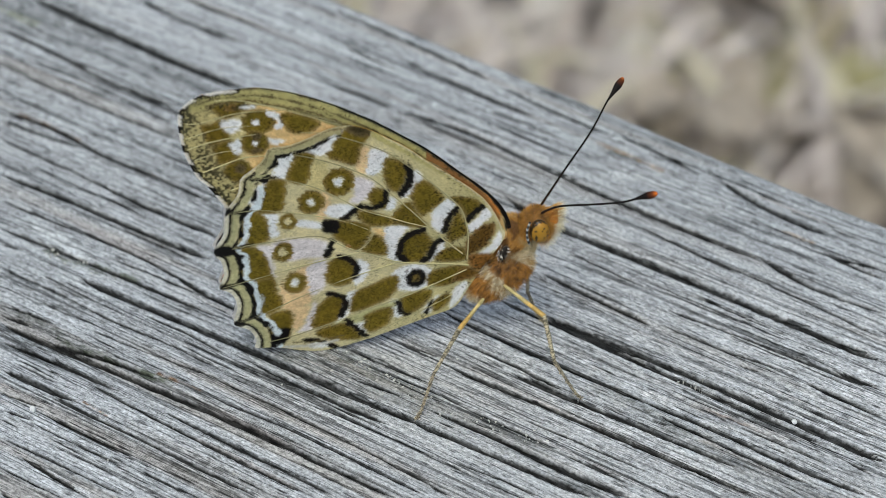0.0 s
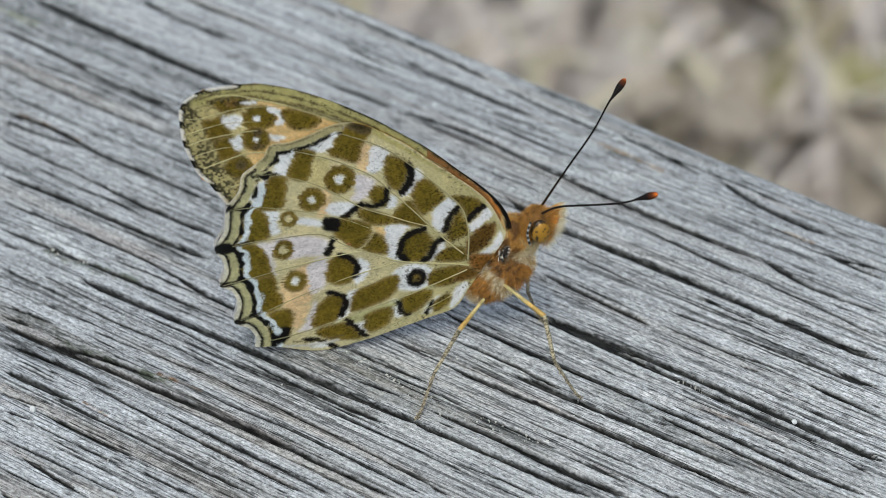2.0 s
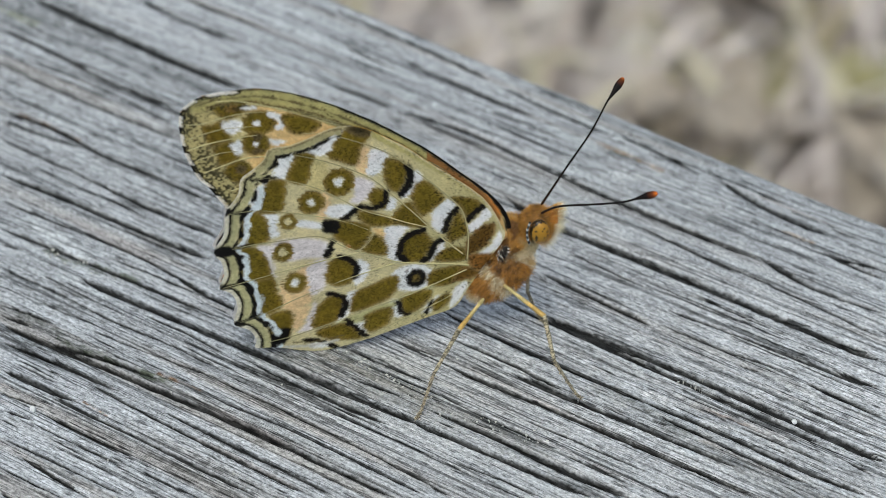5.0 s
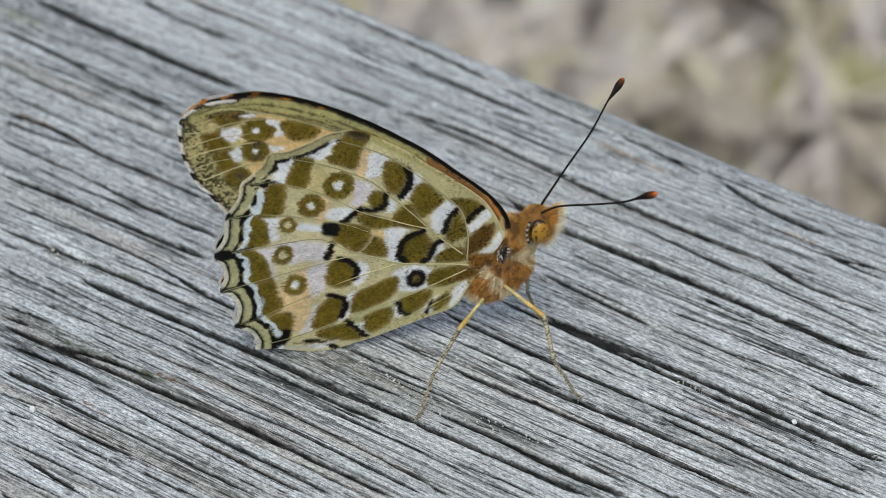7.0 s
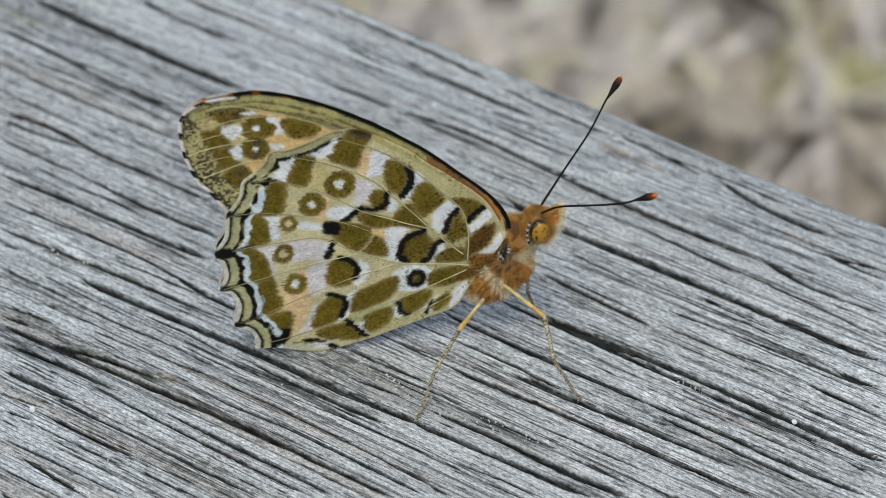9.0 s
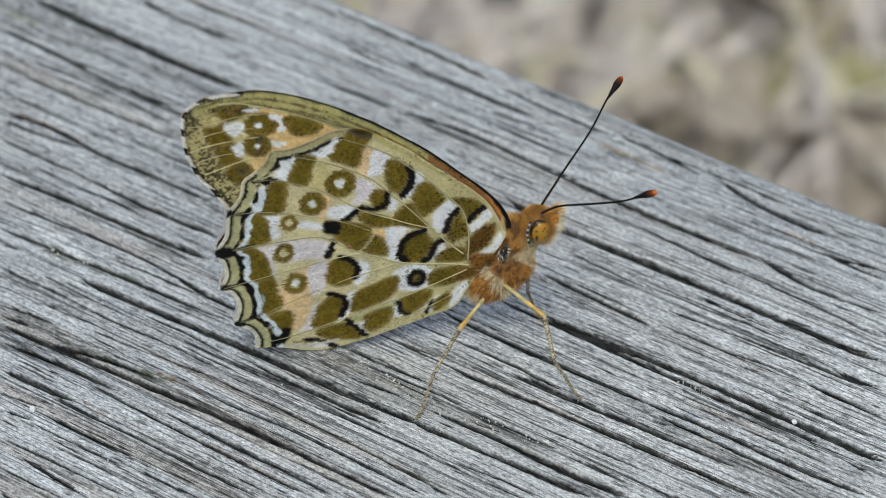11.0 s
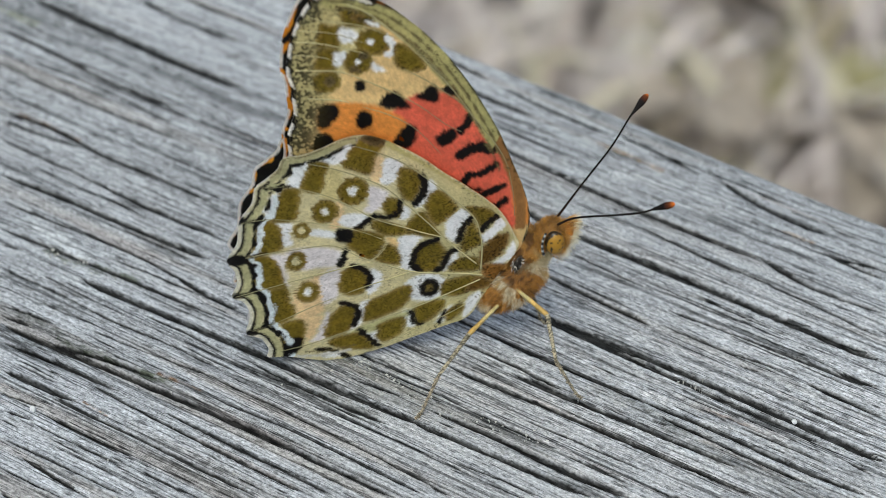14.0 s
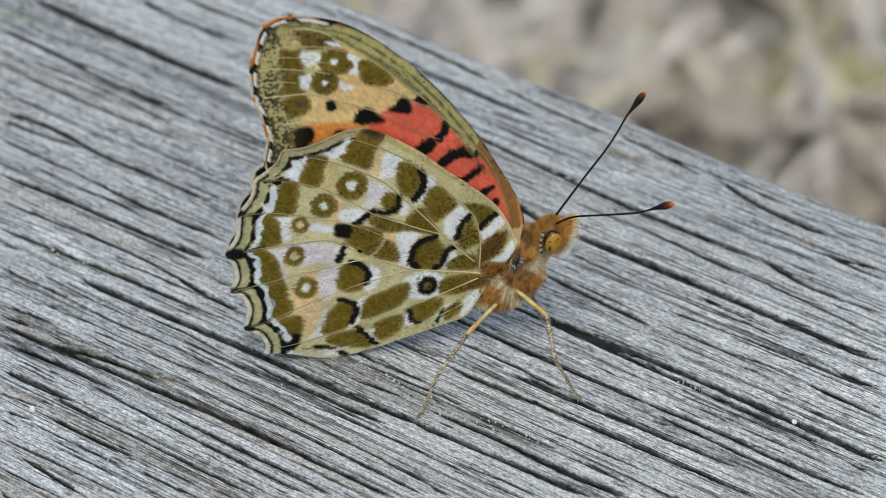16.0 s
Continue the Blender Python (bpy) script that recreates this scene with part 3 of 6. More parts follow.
def leaf_clump(x, y, spread, count, seed):
    """Rotted leaves lying over one another; each leaf is a part."""
    rng = np.random.RandomState(seed)
    clump = new("leaf_litter")
    clump.location = (x, y, GROUND_Z)
    tagged(clump, "heap of brown rotted leaves on the soil", "leaf litter", "leaf heaps")
    for k in range(count):
        ln, wd, curl = rng.uniform(0.016, 0.028), rng.uniform(0.008, 0.013), rng.uniform(0.2, 0.9)
        f, s = np.meshgrid(np.linspace(0, 1, 13), np.linspace(-1, 1, 7), indexing="ij")
        half = wd * np.sin(np.clip(f, 0.02, 0.98) * math.pi) ** 0.7
        vx, vy = (f - 0.5) * ln, s * half
        vz = 0.006 * curl * (s ** 2) + 0.005 * np.sin(f * 4 + k) + 0.001 * lattice(f * 6, s * 3, seed + k)
        top = np.stack([vx, vy, vz], -1).reshape(-1, 3)
        low = top - np.array([0, 0, 0.0004])
        i = np.arange(91).reshape(13, 7)
        q = np.stack([i[:-1, :-1], i[1:, :-1], i[1:, 1:], i[:-1, 1:]], -1).reshape(-1, 4)
        leaf = part("leaf", mesh_from("leaf", np.concatenate([top, low]), np.concatenate([q, q[:, ::-1] + 91])), LEAF, clump)
        r, a = spread * math.sqrt(rng.rand()), rng.uniform(0, 6.283)
        leaf.location = (r * math.cos(a), r * math.sin(a), 0.012 + 0.0022 * k)
        leaf.rotation_euler = (rng.uniform(-0.4, 0.4), rng.uniform(-0.4, 0.4), rng.uniform(0, 6.283))


build_straw()
lump("stone", 0.064, 0.507, 0.012, 0.010, 0.013, STONE, "small pale rounded stone lying among dry grass", "stone", 1.0, "stones on the ground")
lump("stone", 0.036, 0.530, 0.014, 0.010, 0.013, STONE, "pale flat stone lying among dry grass", "stone", 2.3, "stones on the ground")
lump("stone", 0.140, 0.446, 0.011, 0.009, 0.013, STONE, "small pale stone beside dark litter", "stone", 4.1, "stones on the ground")
leaf_clump(0.104, 0.520, 0.020, 9, 104)
leaf_clump(0.084, 0.458, 0.020, 9, 84)
leaf_clump(0.128, 0.434, 0.020, 9, 128)
lump("moss_cushion", 0.100, 0.482, 0.034, 0.014, 0.013, MOSS, "low yellowish-green moss cushion on the soil", "moss", 7.0, "moss cushions")
lump("moss_cushion", 0.136, 0.490, 0.022, 0.016, 0.013, MOSS, "low yellowish-green moss cushion on the soil", "moss", 8.4, "moss cushions")
tuft("grass_tuft", 0.104, 0.476, 0.030, 120, [rgb(170, 165, 110), rgb(190, 180, 140), rgb(140, 135, 80)], "tuft of yellowish half-dry grass on the soil", 3)
tuft("grass_tuft", 0.142, 0.505, 0.028, 100, [rgb(160, 155, 105), rgb(195, 185, 150)], "tuft of yellowish half-dry grass on the soil", 4)

# ---- the butterfly: x towards its head, y to its left side, z up; millimetres from the foot of its thorax ----
ROOT = pose(0.0058694, -0.0144386, 0.0, 0, 0, 8)
FORE_HINGE = (0.44, 13.88)
HIND_HINGE = (-1.86, 10.66)
HINGE_TILT = 30.0

SAND = rgb(206, 194, 138)
BRONZE = rgb(150, 106, 60)
CREAM, KHAKI, TAN = rgb(214, 204, 158), rgb(180, 172, 112), rgb(234, 200, 138)
PEACH, LILAC, WHITE, GREEN = rgb(234, 204, 154), rgb(228, 222, 222), rgb(242, 245, 245), rgb(198, 196, 140)
OLIVE, BROWN, RUST, DARK = rgb(116, 100, 30), rgb(106, 78, 28), rgb(136, 92, 38), rgb(58, 52, 30)
BLACK, SPECK, SALMON, ORANGE = rgb(13, 12, 11), rgb(96, 86, 56), rgb(226, 104, 80), rgb(230, 148, 70)
FLAME, FLESH, TANO, GREY = rgb(216, 130, 24), rgb(220, 112, 58), rgb(180, 106, 34), rgb(88, 82, 96)
OLIVES = (OLIVE, BROWN, DARK, RUST)

HINDWING_OUTLINE = [(0.7, 13.7), (0.2, 15.9), (-1.0, 18.6), (-2.7, 20.8), (-5.0, 23.0), (-7.4, 25.1), (-9.7, 27.3), (-12.1, 29.1), (-13.8, 30.2), (-15.8, 30.9), (-17.9, 30.6), (-20.0, 29.7), (-22.0, 29.0), (-24.0, 28.8), (-24.7, 27.3), (-26.0, 26.1), (-27.1, 25.1), (-27.5, 23.1), (-28.8, 21.1), (-29.1, 19.3), (-29.3, 17.8), (-30.4, 15.7), (-29.7, 14.1), (-29.5, 12.3), (-30.1, 10.5), (-28.9, 9.6), (-28.3, 7.7), (-28.8, 5.2), (-27.3, 4.2), (-26.5, 2.6), (-26.6, 1.4), (-24.3, 1.2), (-19.9, 0.1), (-15.6, 0.8), (-11.2, 2.2), (-7.4, 3.5), (-4.6, 4.6), (-3.1, 7.1), (-1.7, 9.7)]
FOREWING_OUTLINE = [(0.7, 14.3), (0.2, 16.7), (-1.0, 18.9), (-2.9, 21.2), (-5.0, 23.3), (-7.9, 26.2), (-10.9, 28.7), (-13.8, 30.9), (-16.7, 32.8), (-19.5, 34.3), (-22.4, 35.5), (-25.2, 36.3), (-27.5, 36.4), (-29.8, 36.3), (-31.5, 35.8), (-32.8, 34.8), (-33.4, 33.5), (-33.4, 31.5), (-33.2, 29.5), (-32.8, 27.9), (-31.9, 25.4), (-30.9, 24.2), (-30.0, 22.6), (-29.1, 20.8), (-28.7, 18.3), (-27.6, 16.2), (-26.1, 12.6), (-20.8, 11.0), (-14.8, 10.4), (-8.6, 10.5), (-3.1, 11.3), (0.2, 12.3)]
HINDWING_VEINS = [
    (0.14, [(-3.3, 11.2), (-3.2, 14.1), (-3.4, 16.1), (-3.9, 18.1), (-5.0, 19.8), (-7.1, 22.3), (-9.1, 24.4), (-11.5, 26.7), (-13.8, 28.2), (-16.7, 29.6)]),
    (0.14, [(-3.8, 12.0), (-5.6, 14.0), (-7.4, 16.2), (-9.2, 18.6), (-11.0, 20.8), (-13.3, 23.5), (-15.7, 25.2), (-18.6, 26.7), (-21.5, 27.8)]),
    (0.12, [(-7.4, 16.2), (-9.8, 17.2), (-11.6, 18.1), (-14.6, 19.6), (-16.9, 21.4), (-19.3, 23.1), (-21.6, 24.2), (-23.9, 25.0), (-25.7, 24.9)]),
    (0.1, [(-14.0, 16.8), (-16.4, 18.2), (-19.4, 19.3), (-22.9, 20.3), (-25.9, 20.8), (-28.6, 20.6)]),
    (0.14, [(-3.2, 10.3), (-4.9, 10.7), (-8.6, 11.3), (-11.1, 11.9), (-13.5, 13.1), (-15.3, 14.0), (-16.8, 14.9), (-18.3, 16.1), (-20.1, 16.6), (-23.1, 16.4), (-26.1, 16.2), (-28.5, 15.8)]),
    (0.08, [(-15.2, 14.0), (-14.1, 14.8), (-13.4, 16.1), (-13.9, 16.8)]),
    (0.12, [(-14.7, 13.7), (-17.1, 13.4), (-19.6, 12.9), (-23.2, 12.1), (-26.9, 11.2), (-29.7, 10.5)]),
    (0.12, [(-11.1, 11.7), (-13.5, 11.0), (-16.0, 10.3), (-18.5, 9.4), (-21.5, 8.2), (-24.7, 6.7), (-28.1, 5.4)]),
    (0.12, [(-3.4, 9.7), (-6.8, 8.2), (-9.9, 6.9), (-13.0, 5.9), (-16.1, 4.8), (-19.2, 3.7), (-22.3, 2.7), (-25.2, 2.1)]),
    (0.1, [(-4.9, 6.4), (-7.4, 5.0), (-9.9, 3.8), (-13.7, 1.8), (-16.8, 0.4)]),
]
FOREWING_VEINS = [
    (0.1, [(-32.7, 32.6), (-31.2, 32.5), (-27.9, 33.3), (-24.9, 33.4), (-21.8, 33.0), (-16.3, 30.8)]),
    (0.1, [(-32.8, 30.6), (-29.2, 31.6), (-25.0, 31.6)]),
    (0.12, [(-32.7, 29.2), (-30.5, 29.9), (-27.0, 30.4), (-24.1, 30.5), (-21.6, 30.3), (-18.4, 29.8), (-15.7, 29.1), (-12.9, 28.1), (-10.5, 26.3)]),
    (0.1, [(-32.0, 27.8), (-29.5, 28.5), (-27.7, 28.6)]),
    (0.12, [(-31.2, 26.1), (-29.6, 26.7), (-26.8, 27.6), (-23.8, 27.5), (-20.0, 27.1), (-17.4, 26.6), (-14.0, 25.5), (-12.0, 25.2)]),
    (0.12, [(-28.6, 23.4), (-25.3, 24.4), (-22.3, 24.5), (-19.8, 24.5), (-16.5, 23.8), (-12.1, 21.5)]),
    (0.12, [(-29.6, 35.2), (-27.2, 35.0), (-22.5, 33.3), (-16.1, 30.2), (-11.4, 27.2), (-6.6, 24.0), (-3.8, 20.6), (-1.8, 17.2)]),
    (0.1, [(-26.5, 34.6), (-23.2, 33.7), (-19.1, 32.0), (-14.6, 29.4)]),
]
FOREWING_TOP_VEINS = [
    (0.09, [(-29.0, 24.7), (-23.9, 25.6), (-19.5, 25.8), (-15.3, 24.1), (-11.9, 21.1), (-6.9, 17.5)]),
    (0.09, [(-27.5, 21.1), (-23.0, 21.7), (-18.8, 21.8), (-14.8, 21.1), (-11.5, 19.1), (-7.4, 17.2)]),
    (0.09, [(-26.3, 17.4), (-21.6, 18.2), (-18.0, 18.2), (-13.7, 18.1), (-8.5, 16.5)]),
    (0.09, [(-25.3, 13.6), (-20.1, 14.7), (-15.9, 14.7), (-12.9, 14.4)]),
    (0.09, [(-28.2, 27.9), (-23.7, 27.5), (-19.0, 26.6), (-14.2, 25.2)]),
    (0.09, [(-26.3, 31.7), (-21.2, 31.3), (-16.6, 30.6), (-12.3, 28.3), (-7.8, 24.5)]),
]
HINDWING_TOP_VEINS = [
    (0.08, [(-23.6, 22.5), (-18.7, 20.5), (-13.8, 19.2), (-10.2, 17.3)]),
    (0.08, [(-25.7, 19.3), (-21.3, 18.9), (-16.4, 17.8), (-11.5, 16.0)]),
    (0.08, [(-27.3, 15.3), (-22.8, 16.0), (-17.8, 16.1), (-12.9, 14.7)]),
    (0.08, [(-26.3, 11.1), (-21.8, 12.4), (-17.3, 13.4), (-12.9, 13.4)]),
    (0.08, [(-25.8, 9.4), (-20.6, 10.8), (-15.6, 11.4)]),
]


def hindwing_underside(c):
    c.patch(PEACH, (-23.0, 11.1), (-20.5, 12.4), (-20.4, 9.8), (-20.2, 7.8), (-21.6, 6.3), (-23.0, 5.9), (-23.7, 8.6))
    c.patch(PEACH, (-15.0, 27.5), (-13.7, 27.8), (-13.7, 24.6), (-15.0, 25.0))
    c.patch(PEACH, (-18.8, 22.3), (-17.9, 21.6), (-18.3, 19.1), (-19.3, 19.1))
    c.patch(SAND, (-19.5, 26.7), (-18.0, 26.2), (-18.4, 22.8), (-20.0, 23.0), (-20.1, 23.9))
    c.patch(LILAC, (-24.2, 16.1), (-21.4, 16.5), (-18.5, 15.7), (-18.8, 13.6), (-20.8, 13.6), (-22.5, 13.4), (-24.0, 14.2))
    c.patch(LILAC, (-20.6, 12.3), (-18.5, 13.3), (-18.8, 9.5), (-20.3, 8.3), (-20.6, 10.1))
    c.patch(LILAC, (-21.1, 4.4), (-19.9, 7.3), (-19.7, 5.2), (-20.5, 3.3), (-21.8, 3.2))
    c.patch(PEACH, (-22.4, 5.9), (-20.6, 6.8), (-21.3, 4.4), (-22.3, 3.4))
    c.patch(LILAC, (-15.2, 24.1), (-13.2, 23.1), (-13.7, 21.7), (-14.6, 20.6), (-15.7, 20.7), (-15.3, 22.1))
    c.patch(WHITE, (-18.0, 20.5), (-16.0, 20.5), (-15.1, 19.5), (-16.4, 18.9), (-17.5, 18.8), (-18.4, 19.5))
    c.patch(WHITE, (-13.6, 27.5), (-12.3, 27.3), (-11.7, 26.4), (-12.4, 24.9), (-13.0, 24.1), (-14.0, 24.4), (-13.8, 25.6))
    c.patch(WHITE, (-16.7, 30.4), (-16.1, 30.0), (-17.3, 28.7), (-18.1, 27.4), (-20.3, 27.7), (-19.7, 28.5), (-18.4, 29.5))
    c.patch(WHITE, (-22.9, 27.7), (-21.2, 27.9), (-21.8, 26.3), (-22.5, 24.7), (-23.8, 25.2), (-23.4, 26.5))
    c.patch(WHITE, (-26.1, 23.3), (-24.2, 24.8), (-25.0, 22.6), (-25.7, 21.1), (-26.4, 21.8))
    c.patch(WHITE, (-25.2, 20.2), (-23.4, 20.0), (-23.8, 18.6), (-23.4, 17.1), (-24.6, 17.1), (-24.9, 19.2))
    c.patch(WHITE, (-21.3, 18.9), (-19.1, 18.4), (-18.9, 17.5), (-21.5, 18.1))
    c.patch(LILAC, (-25.8, 15.7), (-24.1, 15.6), (-24.3, 13.6), (-24.1, 11.5), (-24.8, 12.1))
    c.patch(WHITE, (-11.1, 10.7), (-8.9, 11.2), (-7.0, 10.0), (-7.4, 7.5), (-10.3, 7.6), (-11.6, 9.0))
    c.patch(WHITE, (-15.2, 12.7), (-13.9, 11.6), (-14.5, 9.8), (-15.6, 9.3))
    c.patch(WHITE, (-16.6, 7.8), (-15.4, 8.3), (-15.9, 6.0), (-17.4, 3.8), (-17.7, 4.6))
    c.patch(WHITE, (-12.1, 16.8), (-9.6, 16.7), (-10.7, 15.0), (-10.9, 12.9), (-10.4, 11.7), (-12.0, 12.6), (-12.4, 15.2))
    c.patch(WHITE, (-9.1, 24.4), (-8.1, 23.4), (-8.5, 21.8), (-9.7, 20.8), (-10.5, 20.8), (-9.4, 22.5))
    c.patch(WHITE, (-6.7, 18.8), (-5.0, 20.0), (-4.5, 19.0), (-5.6, 17.0), (-6.0, 15.2), (-7.2, 16.6))
    c.patch(WHITE, (-1.5, 18.4), (-0.6, 17.3), (-2.0, 15.6), (-3.2, 14.9), (-3.5, 15.7), (-2.2, 17.0))
    c.patch(WHITE, (0.3, 14.9), (0.3, 12.9), (-1.1, 11.4), (-2.2, 11.5), (-0.8, 12.9))
    c.patch(WHITE, (-5.8, 14.2), (-5.9, 12.9), (-7.2, 11.4), (-7.6, 11.7), (-6.8, 13.1))
    c.patch(WHITE, (-16.2, 3.8), (-15.1, 4.9), (-14.6, 3.6), (-14.4, 2.0))
    c.patch(WHITE, (-20.8, 1.2), (-19.0, 1.5), (-18.1, 0.7), (-19.9, 0.5))
    c.patch(WHITE, (-11.9, 6.1), (-10.8, 6.4), (-10.4, 4.1), (-11.3, 4.0))
    c.patch(WHITE, (-7.9, 5.1), (-6.4, 6.5), (-7.2, 4.3), (-8.2, 4.0))
    c.patch(WHITE, (-4.6, 7.3), (-3.2, 7.9), (-4.0, 5.7), (-5.3, 4.5))
    c.patch(WHITE, (-11.6, 20.9), (-10.9, 20.5), (-11.3, 19.3), (-12.2, 19.4))
    c.patch(GREEN, (-19.9, 2.9), (-16.1, 4.8), (-11.8, 6.1), (-7.4, 8.0), (-4.9, 8.9), (-8.7, 6.8), (-14.9, 3.8))
    c.patch(OLIVE, (-16.3, 30.4), (-14.1, 29.9), (-13.5, 29.1), (-14.5, 27.6), (-15.0, 25.6), (-16.9, 26.3), (-18.1, 27.1), (-17.3, 28.7))
    c.patch(DARK, (-15.8, 30.9), (-14.4, 31.0), (-13.2, 29.7), (-14.3, 29.2), (-15.9, 30.1))
    c.patch(OLIVE, (-21.3, 28.0), (-19.4, 27.6), (-19.7, 25.7), (-20.3, 23.7), (-22.4, 24.4), (-22.1, 25.9), (-21.6, 26.9))
    c.patch(OLIVE, (-24.4, 24.7), (-22.5, 24.6), (-22.5, 22.7), (-23.0, 20.3), (-25.9, 20.6), (-25.2, 22.6))
    c.patch(OLIVE, (-27.1, 20.5), (-25.4, 20.6), (-24.6, 19.3), (-24.3, 17.7), (-24.8, 16.3), (-27.5, 15.9), (-27.7, 17.8), (-27.4, 19.0))
    c.patch(OLIVE, (-27.7, 15.7), (-25.9, 15.8), (-24.8, 14.1), (-24.4, 12.0), (-24.6, 11.0), (-27.5, 11.2), (-27.9, 13.6))
    c.patch(OLIVE, (-26.5, 10.9), (-24.3, 11.3), (-23.8, 9.2), (-23.4, 7.6), (-23.9, 6.6), (-26.2, 6.0), (-26.8, 8.7))
    c.patch(OLIVE, (-24.7, 6.3), (-22.6, 6.5), (-22.3, 5.0), (-22.6, 3.2), (-23.5, 1.6), (-24.8, 1.3), (-25.2, 4.4))
    c.patch(BLACK, (-24.8, 3.2), (-23.9, 3.9), (-22.7, 3.6), (-23.4, 1.7), (-24.7, 1.2))
    c.spot(OLIVE, -16.9, 23.6, 1.67, 1.95, -6)
    c.spot(CREAM, -16.9, 23.6, 0.54, 0.68, -6)
    c.spot(WHITE, -16.9, 23.6, 0.42, 0.53, -6)
    c.spot(OLIVE, -19.9, 21.2, 1.43, 1.66, -6)
    c.spot(CREAM, -19.9, 21.2, 0.42, 0.53, -6)
    c.spot(WHITE, -19.9, 21.2, 0.30, 0.38, -6)
    c.spot(OLIVE, -22.4, 18.9, 0.96, 1.15, -7)
    c.spot(CREAM, -22.4, 18.9, 0.36, 0.46, -7)
    c.spot(OLIVE, -23.1, 14.8, 1.15, 1.40, -7)
    c.spot(CREAM, -23.1, 14.8, 0.42, 0.55, -7)
    c.spot(OLIVE, -22.0, 10.3, 1.28, 1.51, -7)
    c.spot(CREAM, -22.0, 10.3, 0.49, 0.64, -7)
    c.spot(WHITE, -22.0, 10.3, 0.37, 0.48, -7)
    c.patch(OLIVE, (-11.9, 26.2), (-10.3, 25.8), (-9.6, 24.6), (-9.8, 22.7), (-10.7, 21.4), (-11.8, 22.2), (-12.3, 23.8), (-12.3, 25.2))
    c.stroke(BLACK, 0.88, (-9.7, 24.8), (-9.4, 23.7), (-9.6, 22.3), (-10.4, 21.2))
    c.patch(OLIVE, (-13.5, 22.3), (-12.0, 22.0), (-11.8, 20.6), (-12.1, 19.4), (-13.4, 19.8), (-14.0, 21.1))
    c.stroke(BLACK, 0.68, (-11.9, 21.7), (-12.2, 20.3), (-13.3, 19.6), (-14.2, 19.9))
    c.stroke(BLACK, 0.82, (-16.7, 18.4), (-15.7, 19.2), (-14.7, 20.0))
    c.patch(OLIVE, (-17.3, 18.3), (-15.5, 18.2), (-13.6, 17.1), (-14.3, 14.9), (-15.4, 14.0), (-16.8, 15.2), (-17.9, 16.5))
    c.patch(BLACK, (-18.9, 18.6), (-17.2, 18.6), (-17.0, 17.7), (-17.2, 16.7), (-18.7, 17.0))
    c.patch(TAN, (-13.3, 16.9), (-12.5, 16.6), (-12.2, 15.4), (-13.2, 15.9))
    c.patch(OLIVE, (-13.4, 16.1), (-12.3, 15.2), (-12.1, 12.9), (-14.6, 13.8), (-14.1, 15.0))
    c.patch(OLIVE, (-14.6, 19.6), (-12.2, 18.6), (-10.3, 17.2), (-11.6, 17.0), (-13.7, 17.1), (-15.1, 18.6))
    c.stroke(BLACK, 0.76, (-17.9, 15.7), (-18.1, 14.8), (-18.5, 13.7))
    c.patch(OLIVE, (-18.4, 12.5), (-17.2, 13.5), (-15.8, 12.7), (-15.3, 11.2), (-16.2, 9.4), (-18.0, 9.4), (-18.8, 10.7))
    c.stroke(BLACK, 0.77, (-17.1, 13.4), (-15.9, 12.8), (-15.3, 11.7), (-15.6, 10.3))
    c.patch(OLIVE, (-19.8, 6.5), (-18.3, 8.1), (-16.7, 7.8), (-16.9, 5.7), (-18.0, 3.9), (-20.2, 3.5), (-20.4, 4.7))
    c.stroke(BLACK, 0.78, (-18.4, 8.3), (-17.0, 7.7), (-16.6, 6.5), (-17.2, 5.0))
    c.patch(OLIVE, (-15.6, 8.2), (-13.9, 9.0), (-11.1, 10.0), (-10.7, 8.5), (-11.9, 6.7), (-14.4, 5.6), (-16.2, 5.3), (-16.1, 6.9))
    c.patch(OLIVE, (-14.5, 4.8), (-11.9, 5.6), (-11.5, 4.8), (-11.9, 3.1), (-13.7, 2.1), (-14.8, 2.8), (-14.6, 4.0))
    c.patch(OLIVE, (-19.4, 3.4), (-16.7, 4.0), (-16.0, 3.4), (-14.8, 1.5), (-16.4, 1.2), (-18.2, 1.6), (-20.0, 2.4))
    c.stroke(BLACK, 0.72, (-16.5, 4.2), (-15.7, 3.1), (-14.5, 1.7))
    c.stroke(BLACK, 0.65, (-21.1, 1.8), (-19.5, 1.5), (-17.9, 0.4))
    c.patch(OLIVE, (-8.9, 22.5), (-7.5, 22.6), (-6.5, 21.4), (-5.8, 20.0), (-7.1, 18.5), (-8.2, 17.8), (-9.4, 20.0))
    c.patch(OLIVE, (-10.8, 19.2), (-9.5, 20.1), (-8.7, 18.6), (-7.7, 16.6), (-8.5, 16.3), (-10.5, 16.9), (-11.6, 17.9))
    c.patch(OLIVE, (-10.1, 15.6), (-8.2, 16.0), (-7.0, 14.2), (-7.4, 12.9), (-8.1, 11.6), (-10.3, 11.7), (-10.7, 13.8))
    c.stroke(BLACK, 0.90, (-8.1, 16.0), (-9.8, 15.3), (-10.6, 13.8), (-10.5, 12.4), (-10.0, 11.9))
    c.stroke(BLACK, 0.84, (-6.1, 14.2), (-7.0, 13.6), (-7.3, 12.1), (-8.1, 11.6))
    c.patch(OLIVE, (-6.0, 12.9), (-3.7, 12.9), (-3.5, 11.0), (-6.7, 11.3))
    c.spot(BLACK, -8.9, 9.2, 1.12, 1.36, -7)
    c.spot(OLIVE, -8.9, 9.2, 0.43, 0.48, -7)
    c.spot(BLACK, -8.8, 9.1, 0.19, 0.24, -7)
